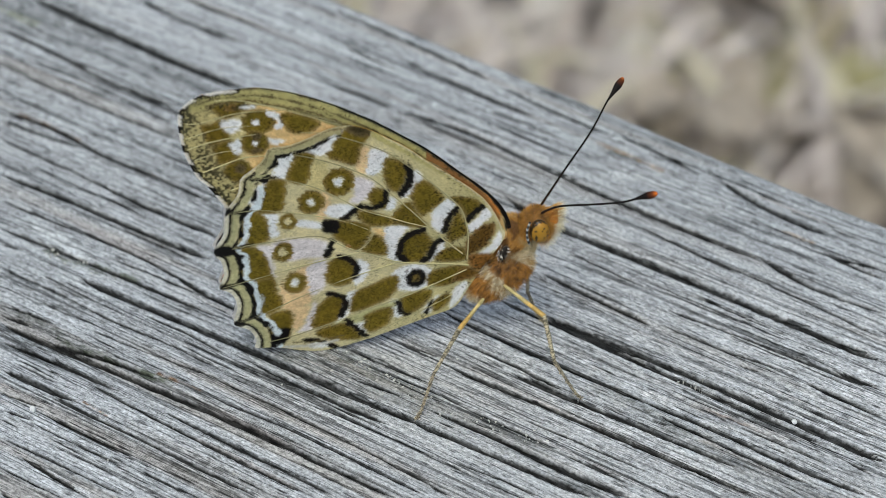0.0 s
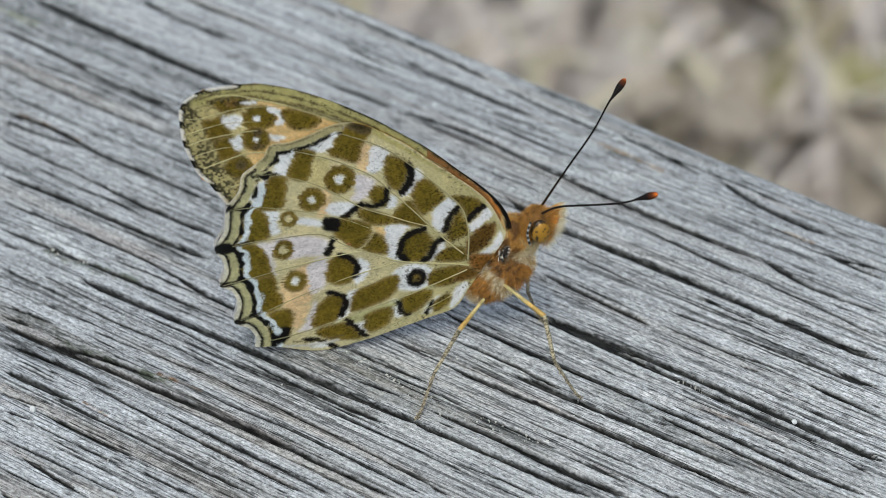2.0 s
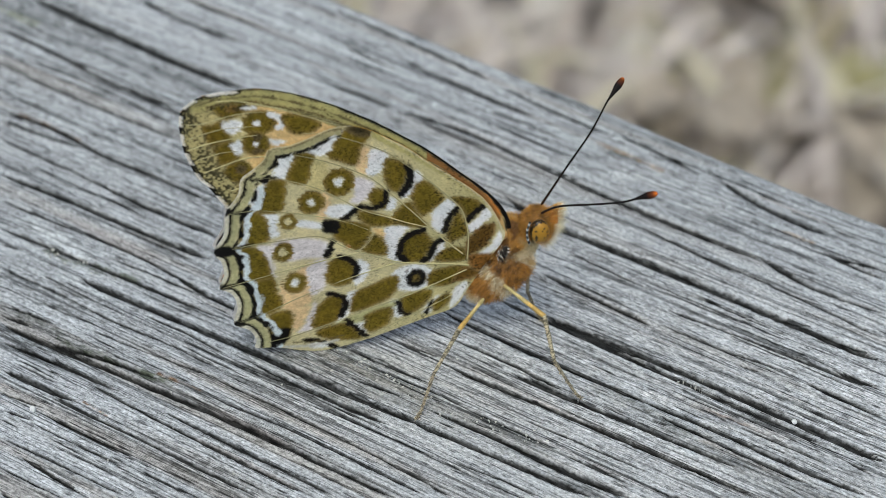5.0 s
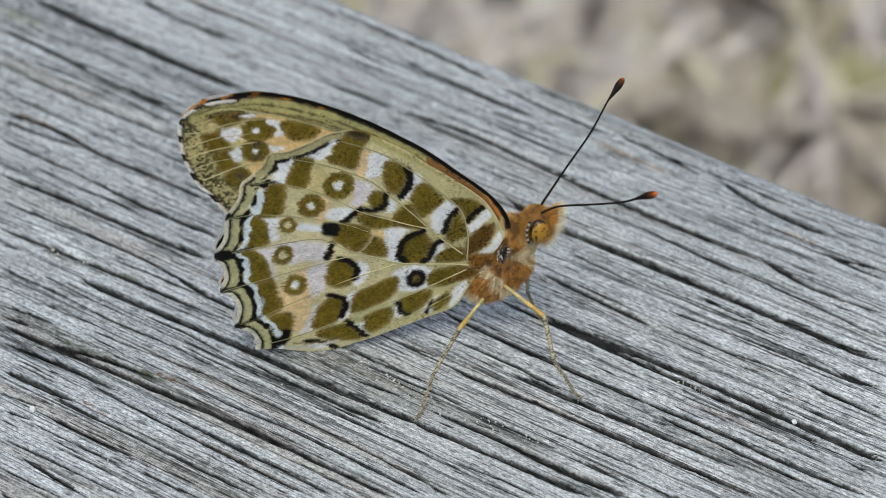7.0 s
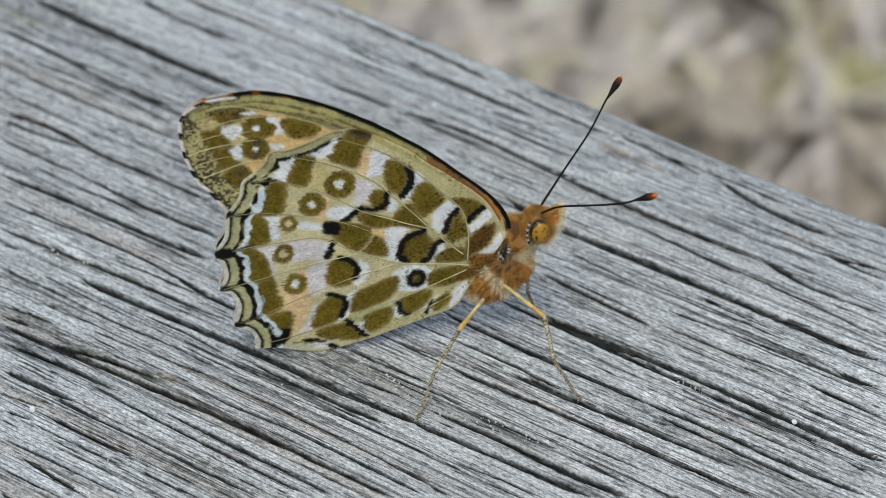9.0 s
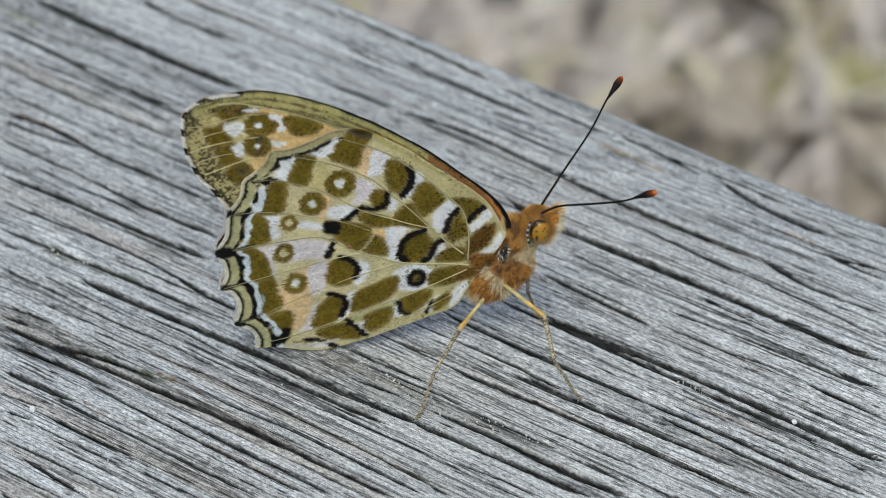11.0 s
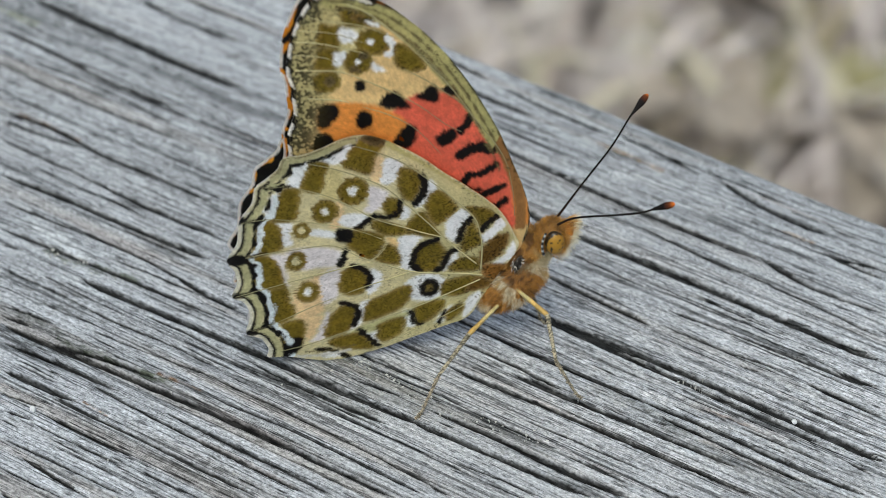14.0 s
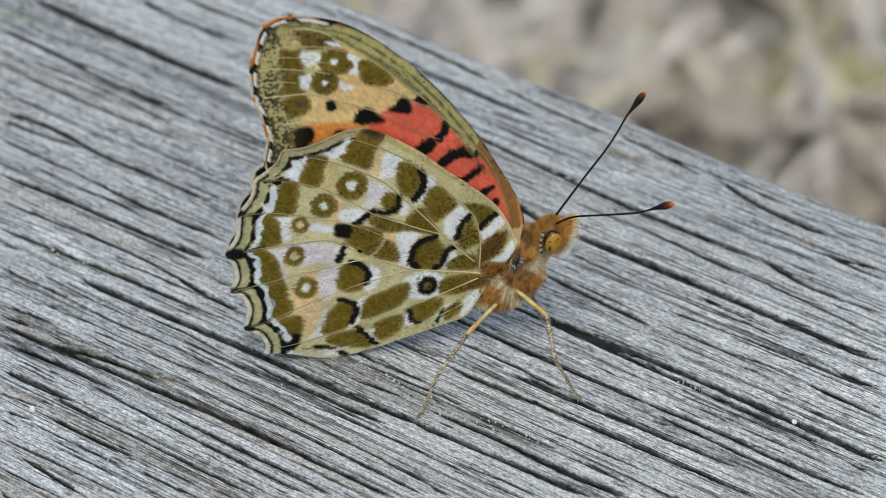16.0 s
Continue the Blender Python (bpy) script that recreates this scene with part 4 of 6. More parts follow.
    c.patch(OLIVE, (-7.4, 9.9), (-4.5, 10.5), (-3.0, 9.8), (-3.7, 8.6), (-5.5, 7.7), (-7.7, 8.0))
    c.patch(OLIVE, (-10.7, 6.5), (-8.5, 7.5), (-7.0, 7.1), (-8.4, 4.9), (-10.3, 4.1))
    c.stroke(BLACK, 0.65, (-10.9, 6.0), (-10.6, 4.6), (-9.8, 4.2))
    c.patch(OLIVE, (-7.4, 5.4), (-5.5, 6.7), (-5.1, 5.6), (-6.6, 4.2))
    c.stroke(BLACK, 0.50, (-7.2, 5.7), (-7.9, 4.0))
    c.patch(OLIVE, (-5.3, 20.1), (-2.8, 19.8), (-1.7, 18.5), (-3.1, 16.8), (-3.7, 17.5), (-4.3, 18.8))
    c.stroke(BLACK, 0.76, (-1.7, 18.4), (-2.5, 17.7), (-3.3, 16.7))
    c.patch(OLIVE, (-4.4, 18.3), (-3.4, 16.1), (-3.2, 14.8), (-4.3, 14.1), (-5.3, 13.8), (-5.6, 15.3), (-5.0, 16.9))
    c.stroke(BLACK, 0.83, (-4.5, 18.4), (-5.3, 17.2), (-5.8, 15.5))
    c.patch(BROWN, (-2.1, 15.6), (-0.4, 15.9), (-0.3, 14.7), (-1.3, 12.7), (-3.2, 11.6), (-3.6, 13.1), (-3.2, 14.4))
    c.patch(RUST, (-3.0, 11.7), (0.2, 11.4), (-0.2, 9.7), (-2.7, 9.5))
    c.patch(BROWN, (-3.7, 10.2), (-1.4, 8.8), (-4.9, 8.1))
    c.stroke(BLACK, 0.46, (-16.7, 30.4), (-17.7, 29.8), (-18.5, 29.3), (-19.1, 28.7), (-19.9, 28.3), (-20.9, 28.2), (-21.9, 28.0), (-23.0, 27.6))


def forewing_underside(c):
    c.patch(TAN, (-18.6, 28.5), (-16.5, 31.5), (-19.4, 33.0), (-22.4, 30.9), (-26.3, 27.8), (-26.5, 24.5), (-21.7, 24.5))
    c.patch(SALMON, (-18.4, 27.8), (-15.7, 29.1), (-12.5, 28.6), (-9.3, 26.9), (-5.8, 24.0), (-2.5, 19.8), (-0.8, 16.3), (-3.9, 14.0), (-9.7, 12.0), (-17.0, 17.3), (-20.7, 22.4), (-20.0, 25.0))
    c.patch(ORANGE, (-26.6, 23.5), (-23.0, 24.9), (-20.0, 25.0), (-17.0, 23.2), (-18.2, 17.1), (-23.5, 18.2), (-26.6, 21.0))
    c.patch(ORANGE, (-4.3, 21.7), (-2.8, 21.2), (0.2, 17.3), (-0.7, 16.3), (-2.4, 18.2))
    c.patch(SAND, (-32.0, 35.3), (-28.7, 36.1), (-26.0, 35.0), (-28.9, 32.6), (-32.8, 31.7), (-32.3, 34.2))
    c.stroke(KHAKI, 1.49, (-32.0, 35.1), (-27.3, 35.4), (-22.1, 33.9), (-16.3, 30.8), (-11.6, 27.9), (-7.5, 24.7))
    c.stroke(SPECK, 0.56, (-28.7, 36.1), (-23.6, 35.0), (-18.0, 32.3), (-12.6, 29.1), (-7.7, 25.3))
    c.stroke(SPECK, 0.31, (-27.8, 35.1), (-22.6, 33.7), (-16.8, 30.7), (-12.2, 27.8))
    c.patch(SAND, (-33.0, 32.3), (-27.9, 33.2), (-25.9, 32.6), (-26.3, 30.0), (-27.3, 27.2), (-31.2, 26.0))
    c.patch(OLIVE, (-30.5, 35.2), (-29.3, 35.9), (-27.6, 36.0), (-26.0, 35.3), (-26.3, 34.0), (-27.8, 32.9), (-29.1, 33.0))
    c.spot(BROWN, -28.0, 34.2, 0.69, 0.55, 13)
    c.stroke(WHITE, 0.50, (-26.8, 34.1), (-25.7, 34.0))
    c.patch(OLIVE, (-31.1, 32.0), (-30.0, 32.4), (-29.0, 32.6), (-28.5, 31.5), (-28.3, 30.2), (-30.3, 29.5), (-30.8, 30.7))
    c.patch(OLIVE, (-30.2, 29.4), (-29.3, 29.8), (-28.2, 30.1), (-27.7, 28.9), (-27.4, 27.6), (-29.4, 26.8), (-30.0, 28.1))
    c.patch(WHITE, (-29.1, 32.3), (-28.0, 32.7), (-26.9, 32.3), (-27.0, 31.4), (-28.1, 30.9), (-28.8, 31.4))
    c.spot(OLIVE, -25.3, 32.0, 1.79, 1.66, 13)
    c.spot(WHITE, -25.5, 32.0, 0.35, 0.35, 13)
    c.stroke(WHITE, 0.76, (-24.0, 33.0), (-23.2, 32.5), (-22.9, 31.8), (-23.3, 31.3))
    c.patch(OLIVE, (-23.0, 33.0), (-21.3, 32.8), (-19.2, 31.7), (-19.2, 30.5), (-21.2, 30.0), (-22.6, 31.0))
    c.patch(WHITE, (-28.3, 29.5), (-27.3, 30.0), (-26.7, 29.2), (-27.2, 28.1), (-27.9, 28.2))
    c.spot(OLIVE, -25.7, 29.4, 1.51, 1.61, 13)
    c.spot(DARK, -25.5, 30.2, 0.58, 0.49, 13)
    c.spot(DARK, -25.6, 28.4, 0.58, 0.42, 13)
    c.spot(WHITE, -25.7, 29.3, 0.23, 0.28, 13)
    c.patch(WHITE, (-24.3, 29.9), (-23.7, 29.7), (-22.7, 29.4), (-23.3, 28.9), (-24.1, 29.2))
    c.spot(OLIVE, -27.7, 25.9, 1.45, 1.48, 13)
    c.spot(DARK, -27.4, 26.1, 0.52, 0.64, 13)
    c.spot(BLACK, -24.3, 26.7, 0.58, 0.71, 13)
    c.spot(BLACK, -25.9, 22.6, 1.06, 1.15, 13)
    c.patch(BLACK, (-21.2, 25.1), (-21.5, 26.1), (-21.1, 27.1), (-20.1, 27.3), (-19.1, 26.7), (-18.3, 26.1), (-19.3, 25.5))
    c.patch(BLACK, (-18.3, 27.4), (-17.7, 29.0), (-16.9, 29.4), (-16.0, 28.3), (-16.0, 27.6), (-17.0, 27.4))
    c.patch(BLACK, (-16.4, 29.2), (-15.7, 30.1), (-15.4, 30.8), (-14.4, 30.1), (-14.7, 29.0), (-15.7, 29.0))
    c.patch(BLACK, (-14.2, 23.4), (-13.9, 24.4), (-12.9, 25.2), (-12.2, 24.7), (-12.3, 23.8), (-13.1, 22.7))
    c.stroke(BLACK, 0.99, (-12.0, 27.4), (-11.9, 26.3), (-12.2, 25.3))
    c.stroke(BLACK, 1.47, (-10.7, 22.5), (-10.2, 23.4), (-9.2, 24.2), (-8.1, 24.2))
    c.patch(BLACK, (-27.2, 23.1), (-26.0, 23.3), (-25.1, 22.5), (-25.2, 20.9), (-26.2, 20.5), (-26.9, 21.8))
    c.spot(BLACK, -22.1, 23.0, 0.89, 1.19, 21)
    c.spot(BLACK, -24.8, 18.7, 1.13, 1.44, 20)
    c.spot(BLACK, -20.8, 19.1, 0.96, 1.05, 20)
    c.patch(BLACK, (-18.2, 21.4), (-18.0, 23.1), (-17.5, 24.1), (-16.6, 24.0), (-16.0, 22.6), (-16.4, 21.4), (-17.6, 20.9))
    c.patch(BLACK, (-14.0, 19.0), (-13.8, 20.1), (-12.9, 20.1), (-11.7, 19.1), (-12.5, 18.5))
    c.stroke(BLACK, 0.87, (-8.7, 18.9), (-8.9, 20.2), (-7.8, 20.9), (-7.2, 21.8), (-6.7, 22.6))
    c.stroke(BLACK, 0.58, (-8.7, 18.9), (-7.7, 18.7), (-6.8, 19.0))
    c.stroke(BLACK, 0.88, (-6.6, 18.2), (-5.6, 19.4), (-4.8, 20.4))
    c.stroke(BLACK, 0.81, (-4.4, 17.4), (-3.7, 18.7))
    c.stroke(KHAKI, 0.79, (-13.2, 30.0), (-10.9, 28.3), (-8.5, 26.4), (-6.5, 24.5))
    c.stroke(BRONZE, 1.14, (-8.2, 25.8), (-6.0, 23.7), (-3.8, 21.3), (-1.9, 18.8), (-0.6, 16.2))


def forewing_topside(c):
    c.patch(FLESH, (-15.0, 25.8), (-12.8, 28.0), (-9.1, 25.9), (-6.5, 23.1), (-5.4, 20.8), (-7.9, 19.1), (-11.5, 21.4))
    c.patch(BROWN, (-14.9, 32.4), (-9.5, 27.8), (-5.5, 23.7), (-3.2, 20.7), (-4.5, 19.9), (-7.4, 23.3), (-12.0, 27.7), (-16.2, 31.6))
    c.spot(BLACK, -26.0, 23.7, 1.08, 1.36, 33)
    c.patch(BLACK, (-26.3, 20.9), (-25.2, 21.3), (-23.7, 20.0), (-24.4, 18.8), (-25.5, 18.4), (-26.1, 19.5))
    c.patch(BLACK, (-25.3, 16.2), (-24.6, 17.2), (-23.7, 16.5), (-23.8, 14.7), (-24.5, 14.3), (-25.2, 15.1))
    c.spot(BLACK, -27.1, 26.7, 1.01, 0.98, 33)
    c.spot(BLACK, -22.4, 24.1, 1.08, 1.11, 33)
    c.spot(BLACK, -21.5, 20.2, 1.08, 1.06, 33)
    c.spot(BLACK, -21.9, 16.4, 0.54, 0.38, 33)
    c.spot(BLACK, -24.0, 27.5, 0.77, 0.61, 33)
    c.patch(BLACK, (-18.0, 16.4), (-17.6, 17.5), (-16.4, 17.9), (-15.9, 16.8), (-16.1, 15.4), (-17.2, 15.4))
    c.spot(BLACK, -17.4, 23.5, 1.14, 1.31, 33)
    c.spot(BLACK, -13.8, 19.9, 1.02, 1.76, 33)
    c.stroke(BLACK, 1.58, (-20.8, 26.6), (-20.2, 27.4), (-18.9, 27.4))
    c.spot(BLACK, -17.3, 29.0, 1.19, 1.05, 33)
    c.spot(BLACK, -15.5, 30.4, 1.01, 0.86, 33)
    c.stroke(BLACK, 1.22, (-14.1, 24.0), (-13.2, 25.8), (-12.7, 28.0))
    c.patch(BLACK, (-11.5, 23.2), (-11.4, 24.6), (-10.7, 25.7), (-9.3, 25.8), (-8.5, 25.0), (-9.9, 24.5))
    c.stroke(BLACK, 0.74, (-9.6, 20.1), (-9.7, 21.6), (-8.2, 22.3), (-7.0, 23.5))
    c.stroke(BLACK, 0.49, (-8.3, 19.7), (-5.9, 21.6))
    c.spot(BLACK, -25.1, 29.9, 1.19, 1.10, 33)
    c.spot(BLACK, -20.8, 32.4, 1.30, 1.03, 33)
    c.spot(BLACK, -28.1, 30.1, 0.83, 0.73, 33)
    c.spot(BLACK, -25.8, 33.1, 1.06, 0.91, 33)
    c.spot(BLACK, -23.9, 35.7, 1.06, 0.84, 33)
    c.spot(BLACK, -28.1, 33.4, 0.83, 0.72, 33)
    c.spot(BLACK, -28.7, 25.3, 0.83, 0.86, 33)
    c.spot(BLACK, -27.8, 21.3, 0.78, 0.74, 33)
    c.spot(BLACK, -26.7, 17.5, 0.78, 0.75, 33)
    c.spot(BLACK, -25.7, 14.1, 0.85, 0.75, 33)


def hindwing_topside(c):
    c.patch(TANO, (-18.5, 24.4), (-13.6, 22.5), (-11.3, 20.5), (-12.9, 14.7), (-16.1, 13.4), (-16.2, 20.5))
    c.spot(BLACK, -20.8, 24.5, 0.93, 1.09, -0)
    c.patch(BLACK, (-24.3, 19.9), (-24.6, 21.2), (-23.9, 22.5), (-23.3, 22.9), (-22.7, 22.2), (-23.1, 20.9), (-23.8, 20.0))
    c.patch(BLACK, (-26.8, 17.6), (-25.9, 18.9), (-24.9, 18.1), (-25.0, 16.5), (-25.8, 15.9), (-26.7, 16.3))
    c.patch(BLACK, (-27.4, 14.7), (-26.4, 14.8), (-25.7, 13.4), (-26.1, 11.9), (-27.0, 11.9), (-27.7, 13.4))
    c.patch(BLACK, (-26.4, 10.4), (-25.2, 10.2), (-24.9, 8.8), (-25.5, 6.4), (-26.6, 6.2), (-27.0, 8.4))
    c.stroke(GREY, 0.50, (-22.7, 26.3), (-22.9, 25.2))
    c.stroke(GREY, 0.51, (-25.8, 22.5), (-26.4, 20.7))
    c.stroke(GREY, 0.51, (-27.9, 18.2), (-28.3, 16.5))
    c.stroke(GREY, 0.52, (-29.0, 14.0), (-28.7, 12.1))
    c.stroke(GREY, 0.59, (-28.7, 9.3), (-28.0, 7.4), (-28.2, 6.2))
    c.stroke(GREY, 0.46, (-27.0, 9.4), (-26.7, 7.8), (-26.2, 6.4))
    c.spot(BLACK, -19.7, 20.5, 0.75, 0.65, -0)
    c.spot(BLACK, -22.2, 18.0, 0.63, 0.59, -0)
    c.spot(BLACK, -23.1, 14.6, 0.76, 0.72, 0)
    c.spot(BLACK, -22.4, 10.6, 0.63, 0.86, 0)
    c.patch(BLACK, (-16.4, 18.6), (-15.8, 20.0), (-14.8, 20.1), (-15.1, 19.1), (-15.8, 18.5))
    c.spot(BLACK, -18.2, 17.6, 0.75, 0.91, -0)
    c.stroke(BLACK, 1.09, (-18.1, 15.7), (-18.6, 14.4))
    c.spot(BLACK, -13.0, 20.1, 0.74, 0.39, -0)
    c.spot(BLACK, -14.0, 16.5, 0.50, 0.78, 0)
    c.spot(BLACK, -16.7, 13.4, 0.75, 0.66, 0)


class Canvas:
    """Scale colours laid over the points of a wing (millimetres in the wing's plane)."""

    def __init__(self, x, z, ground, ragged=0.13, loose=0.15):
        self.x0, self.z0 = x, z
        self.loose = loose
        rng = np.random.RandomState(3)
        self.grit = rng.uniform(-1, 1, x.shape)
        # scales lie in rows that fan out from the wing's root
        ax, az = x - 0.5, z - 11.5
        far = np.hypot(ax, az) + 1e-6
        turn = np.arctan2(az, -ax)
        fan = 0.6 * lattice(turn * 120, far / 0.5, 85) + 0.4 * lattice(turn * 260, far / 0.3, 86)
        self.streak = fan
        pull = (ragged * 1.5 * fan + ragged * 0.8 * lattice(x / 0.5, z / 0.5, 71)) / far
        self.x, self.z = x + ax * pull, z + az * pull
        self.col = np.tile(np.array(ground), (len(x), 1)) * (1 + 0.08 * lattice(x / 2.5, z / 2.5, 75))[:, None]

    def lay(self, colour, inside, sel=slice(None), soft=0.16):
        """inside: millimetres inside the edge of the marking."""
        a = step(-soft, soft, inside + self.loose * self.grit[sel])[:, None]
        c = np.array(colour) * (1 + 0.12 * lattice(self.x0[sel] / 0.6, self.z0[sel] / 0.6, 76))[:, None]
        if colour in OLIVES:
            dark = step(0.12, 0.5, lattice(self.x0[sel] / 0.15, self.z0[sel] / 0.15, 77) + 0.35 * self.grit[sel])[:, None] * (0.45 + 0.3 * lattice(self.x0[sel] / 1.6, self.z0[sel] / 1.6, 94) + 0.25 * step(-15, -4, self.x0[sel]))[:, None]
            fade = (1 - step(0.0, 0.7, inside))[:, None] * 0.25
            c = (c * (1 - fade) + np.array(TAN) * 0.6 * fade) * (1 - dark) * (1 + 0.22 * lattice(self.x0[sel] / 0.35, self.z0[sel] / 0.35, 87))[:, None]
        self.col[sel] = self.col[sel] * (1 - a) + c * a

    def near(self, p, m):
        lo, hi = p.min(0) - m, p.max(0) + m
        return np.nonzero((self.x > lo[0]) & (self.x < hi[0]) & (self.z > lo[1]) & (self.z < hi[1]))[0]

    def patch(self, colour, *pts):
        p = smooth_line(pts, 4, closed=True)
        sel = self.near(p, 0.6)
        x, z = self.x[sel], self.z[sel]
        d = line_distance(x, z, np.vstack([p, p[:1]]))
        odd = np.zeros(len(sel), bool)
        for (ax, az), (bx, bz) in zip(p, np.roll(p, -1, 0)):
            hit = (az > z) != (bz > z)
            odd ^= hit & (x < (bx - ax) * (z - az) / (bz - az + 1e-12) + ax)
        self.lay(colour, np.where(odd, d, -d), sel, 0.3 if colour in (PEACH, LILAC, GREEN, TAN, KHAKI, SALMON, ORANGE, FLESH, TANO, SAND) else 0.2)

    def stroke(self, colour, width, *pts):
        p = smooth_line(pts, 5)
        sel = self.near(p, width + 0.5)
        self.lay(colour, width * 0.5 - line_distance(self.x[sel], self.z[sel], p), sel, 0.1)

    def spot(self, colour, x, z, rx, rz, turn):
        sel = self.near(np.array([[x - rx - rz, z - rx - rz], [x + rx + rz, z + rx + rz]]), 0.5)
        dx, dz = self.x[sel] - x, self.z[sel] - z
        c, s = math.cos(radians(turn)), math.sin(radians(turn))
        r = np.hypot((dx * c + dz * s) / rx, (-dx * s + dz * c) / rz)
        self.lay(colour, (1 - r) * min(rx, rz), sel, 0.1)

    def done(self):
        """The finished colours, with the sheen of scale rows."""
        return np.clip(self.col * (1 + 0.16 * self.streak + 0.15 * self.grit)[:, None], 0.002, 0.95)

    def flecks(self, density):
        """Loose dark scales."""
        k = step(0.5, 0.8, lattice(self.x0 / 0.16, self.z0 / 0.16, 79) + 0.3 * self.grit)
        a = (k * density * step(-0.4, 0.4, lattice(self.x0 / 1.7, self.z0 / 1.7, 84)))[:, None]
        self.col = self.col * (1 - a) + np.array(DARK) * a

    def band(self, colour, d, lo, hi, rough=0.0, where=None, soft=0.07):
        """A band between two distances from the outer margin."""
        r = rough * lattice(self.x0 / 0.7, self.z0 / 0.7, 78)
        inside = np.minimum(d - lo + r, hi + r - d)
        if where is not None:
            inside = np.where(where, inside, -1.0)
        self.lay(colour, inside, soft=soft)


def wing_grid(outline, step_mm):
    """Rings of points from the middle of a wing out to its outline."""
    line = smooth_line(outline, 12, closed=True)
    seg = np.r_[0, np.cumsum(np.linalg.norm(np.diff(np.vstack([line, line[:1]]), axis=0), axis=1))]
    n = int(seg[-1] / step_mm)
    s = np.linspace(0, seg[-1], n, endpoint=False)
    closed = np.vstack([line, line[:1]])
    edge = np.stack([np.interp(s, seg, closed[:, k]) for k in (0, 1)], 1)
    mid = edge.mean(0)
    rings = int(np.linalg.norm(edge - mid, axis=1).mean() / step_mm)
    f = np.linspace(0.02, 1, rings)
    pts = mid + f[:, None, None] * (edge - mid)[None]
    i = np.arange(rings * n).reshape(rings, n)
    j = np.roll(i, -1, 1)
    faces = np.stack([i[:-1], i[1:], j[1:], j[:-1]], -1).reshape(-1, 4)
    return pts.reshape(-1, 2), faces, i[0], i[-1], n


# the inner margin of the far hindwing is folded against the abdomen
FOLDED_OUTLINE = HINDWING_OUTLINE[:32] + [(-17.5, 3.0), (-12.0, 5.6), (-7.0, 7.8), (-2.5, 9.6)]


def hind_margin():
    return smooth_line(HINDWING_OUTLINE[9:31], 10)


def fore_margin():
    return smooth_line(FOREWING_OUTLINE[12:27], 10)


def paint_hind_under(x, z):
    c = Canvas(x, z, CREAM, 0.17, 0.15)
    d = line_distance(c.x0, c.z0, hind_margin())
    upper = (z > 25.5) & (x > -25.5)
    lower = ~upper
    base = step(-16, -3, x) * 0.55
    c.col = c.col * (1 - base[:, None]) + np.array(KHAKI) * base[:, None]
    hindwing_underside(c)
    c.band(rgb(226, 236, 240), d, 1.9, 2.75, 0.3, lower & (z < 24))
    c.band(BLACK, d, 1.4, 2.1, 0.45, lower)
    c.band(rgb(190, 185, 138), d, 0.6, 1.5, 0.15, lower)
    c.band(BLACK, d, 0.36, 0.75, 0.08, lower)
    c.band(BLACK, d, 0.9, 1.5, 0.4, upper & (x < -16.5))
    c.band(rgb(178, 172, 128), d, 0.2, 0.95, 0.1, upper & (x < -16.5))
    c.band(SPECK, d, 0.14, 0.3, 0.05, upper)
    c.band(rgb(222, 216, 196), d, -1, 0.38, 0.03, lower & (z < 22))
    c.band(rgb(222, 216, 196), d, -1, 0.16, 0.03, lower & (z >= 22))
    for tx, tz, r in ((-29.4, 15.6, 1.0), (-29.6, 10.6, 0.55), (-28.3, 5.2, 0.6), (-28.7, 21.0, 0.5)):
        c.spot(BLACK, tx, tz, r * 1.25, r * 0.8, 0)
    for _, pts in HINDWING_VEINS[2:8]:
        (ax, az), (bx, bz) = pts[-2:]
        reach = math.hypot(bx - ax, bz - az)
        if bx < -24 and reach > 1.0:
            ux, uz = (bx - ax) / reach, (bz - az) / reach
            c.stroke(BLACK, 0.42, (bx - 2.3 * ux, bz - 2.3 * uz), (bx - 0.9 * ux, bz - 0.9 * uz), (bx + 0.3 * ux, bz + 0.3 * uz))
    c.stroke(KHAKI, 0.9, (0.7, 14.9), (-0.7, 18.4), (-3.6, 21.7), (-8.8, 26.2), (-13.0, 29.4))
    c.stroke(rgb(214, 206, 168), 0.3, (0.75, 13.9), (0.15, 15.9), (-1.05, 18.6), (-2.75, 20.8), (-7.4, 25.2), (-12.1, 29.2))
    c.patch(BLACK, (-24.7, 2.9), (-23.9, 2.9), (-22.9, 3.5), (-23.4, 1.9), (-24.5, 1.5))
    c.stroke(rgb(206, 204, 196), 0.35, (-23.4, 1.1), (-20.5, 1.0), (-17.6, 1.4))
    c.stroke(SPECK, 0.16, (-22.5, 1.7), (-20.0, 1.5), (-17.0, 2.1))
    c.flecks(step(-18, -4, x) * 0.6 + 0.4)
    return c.done()


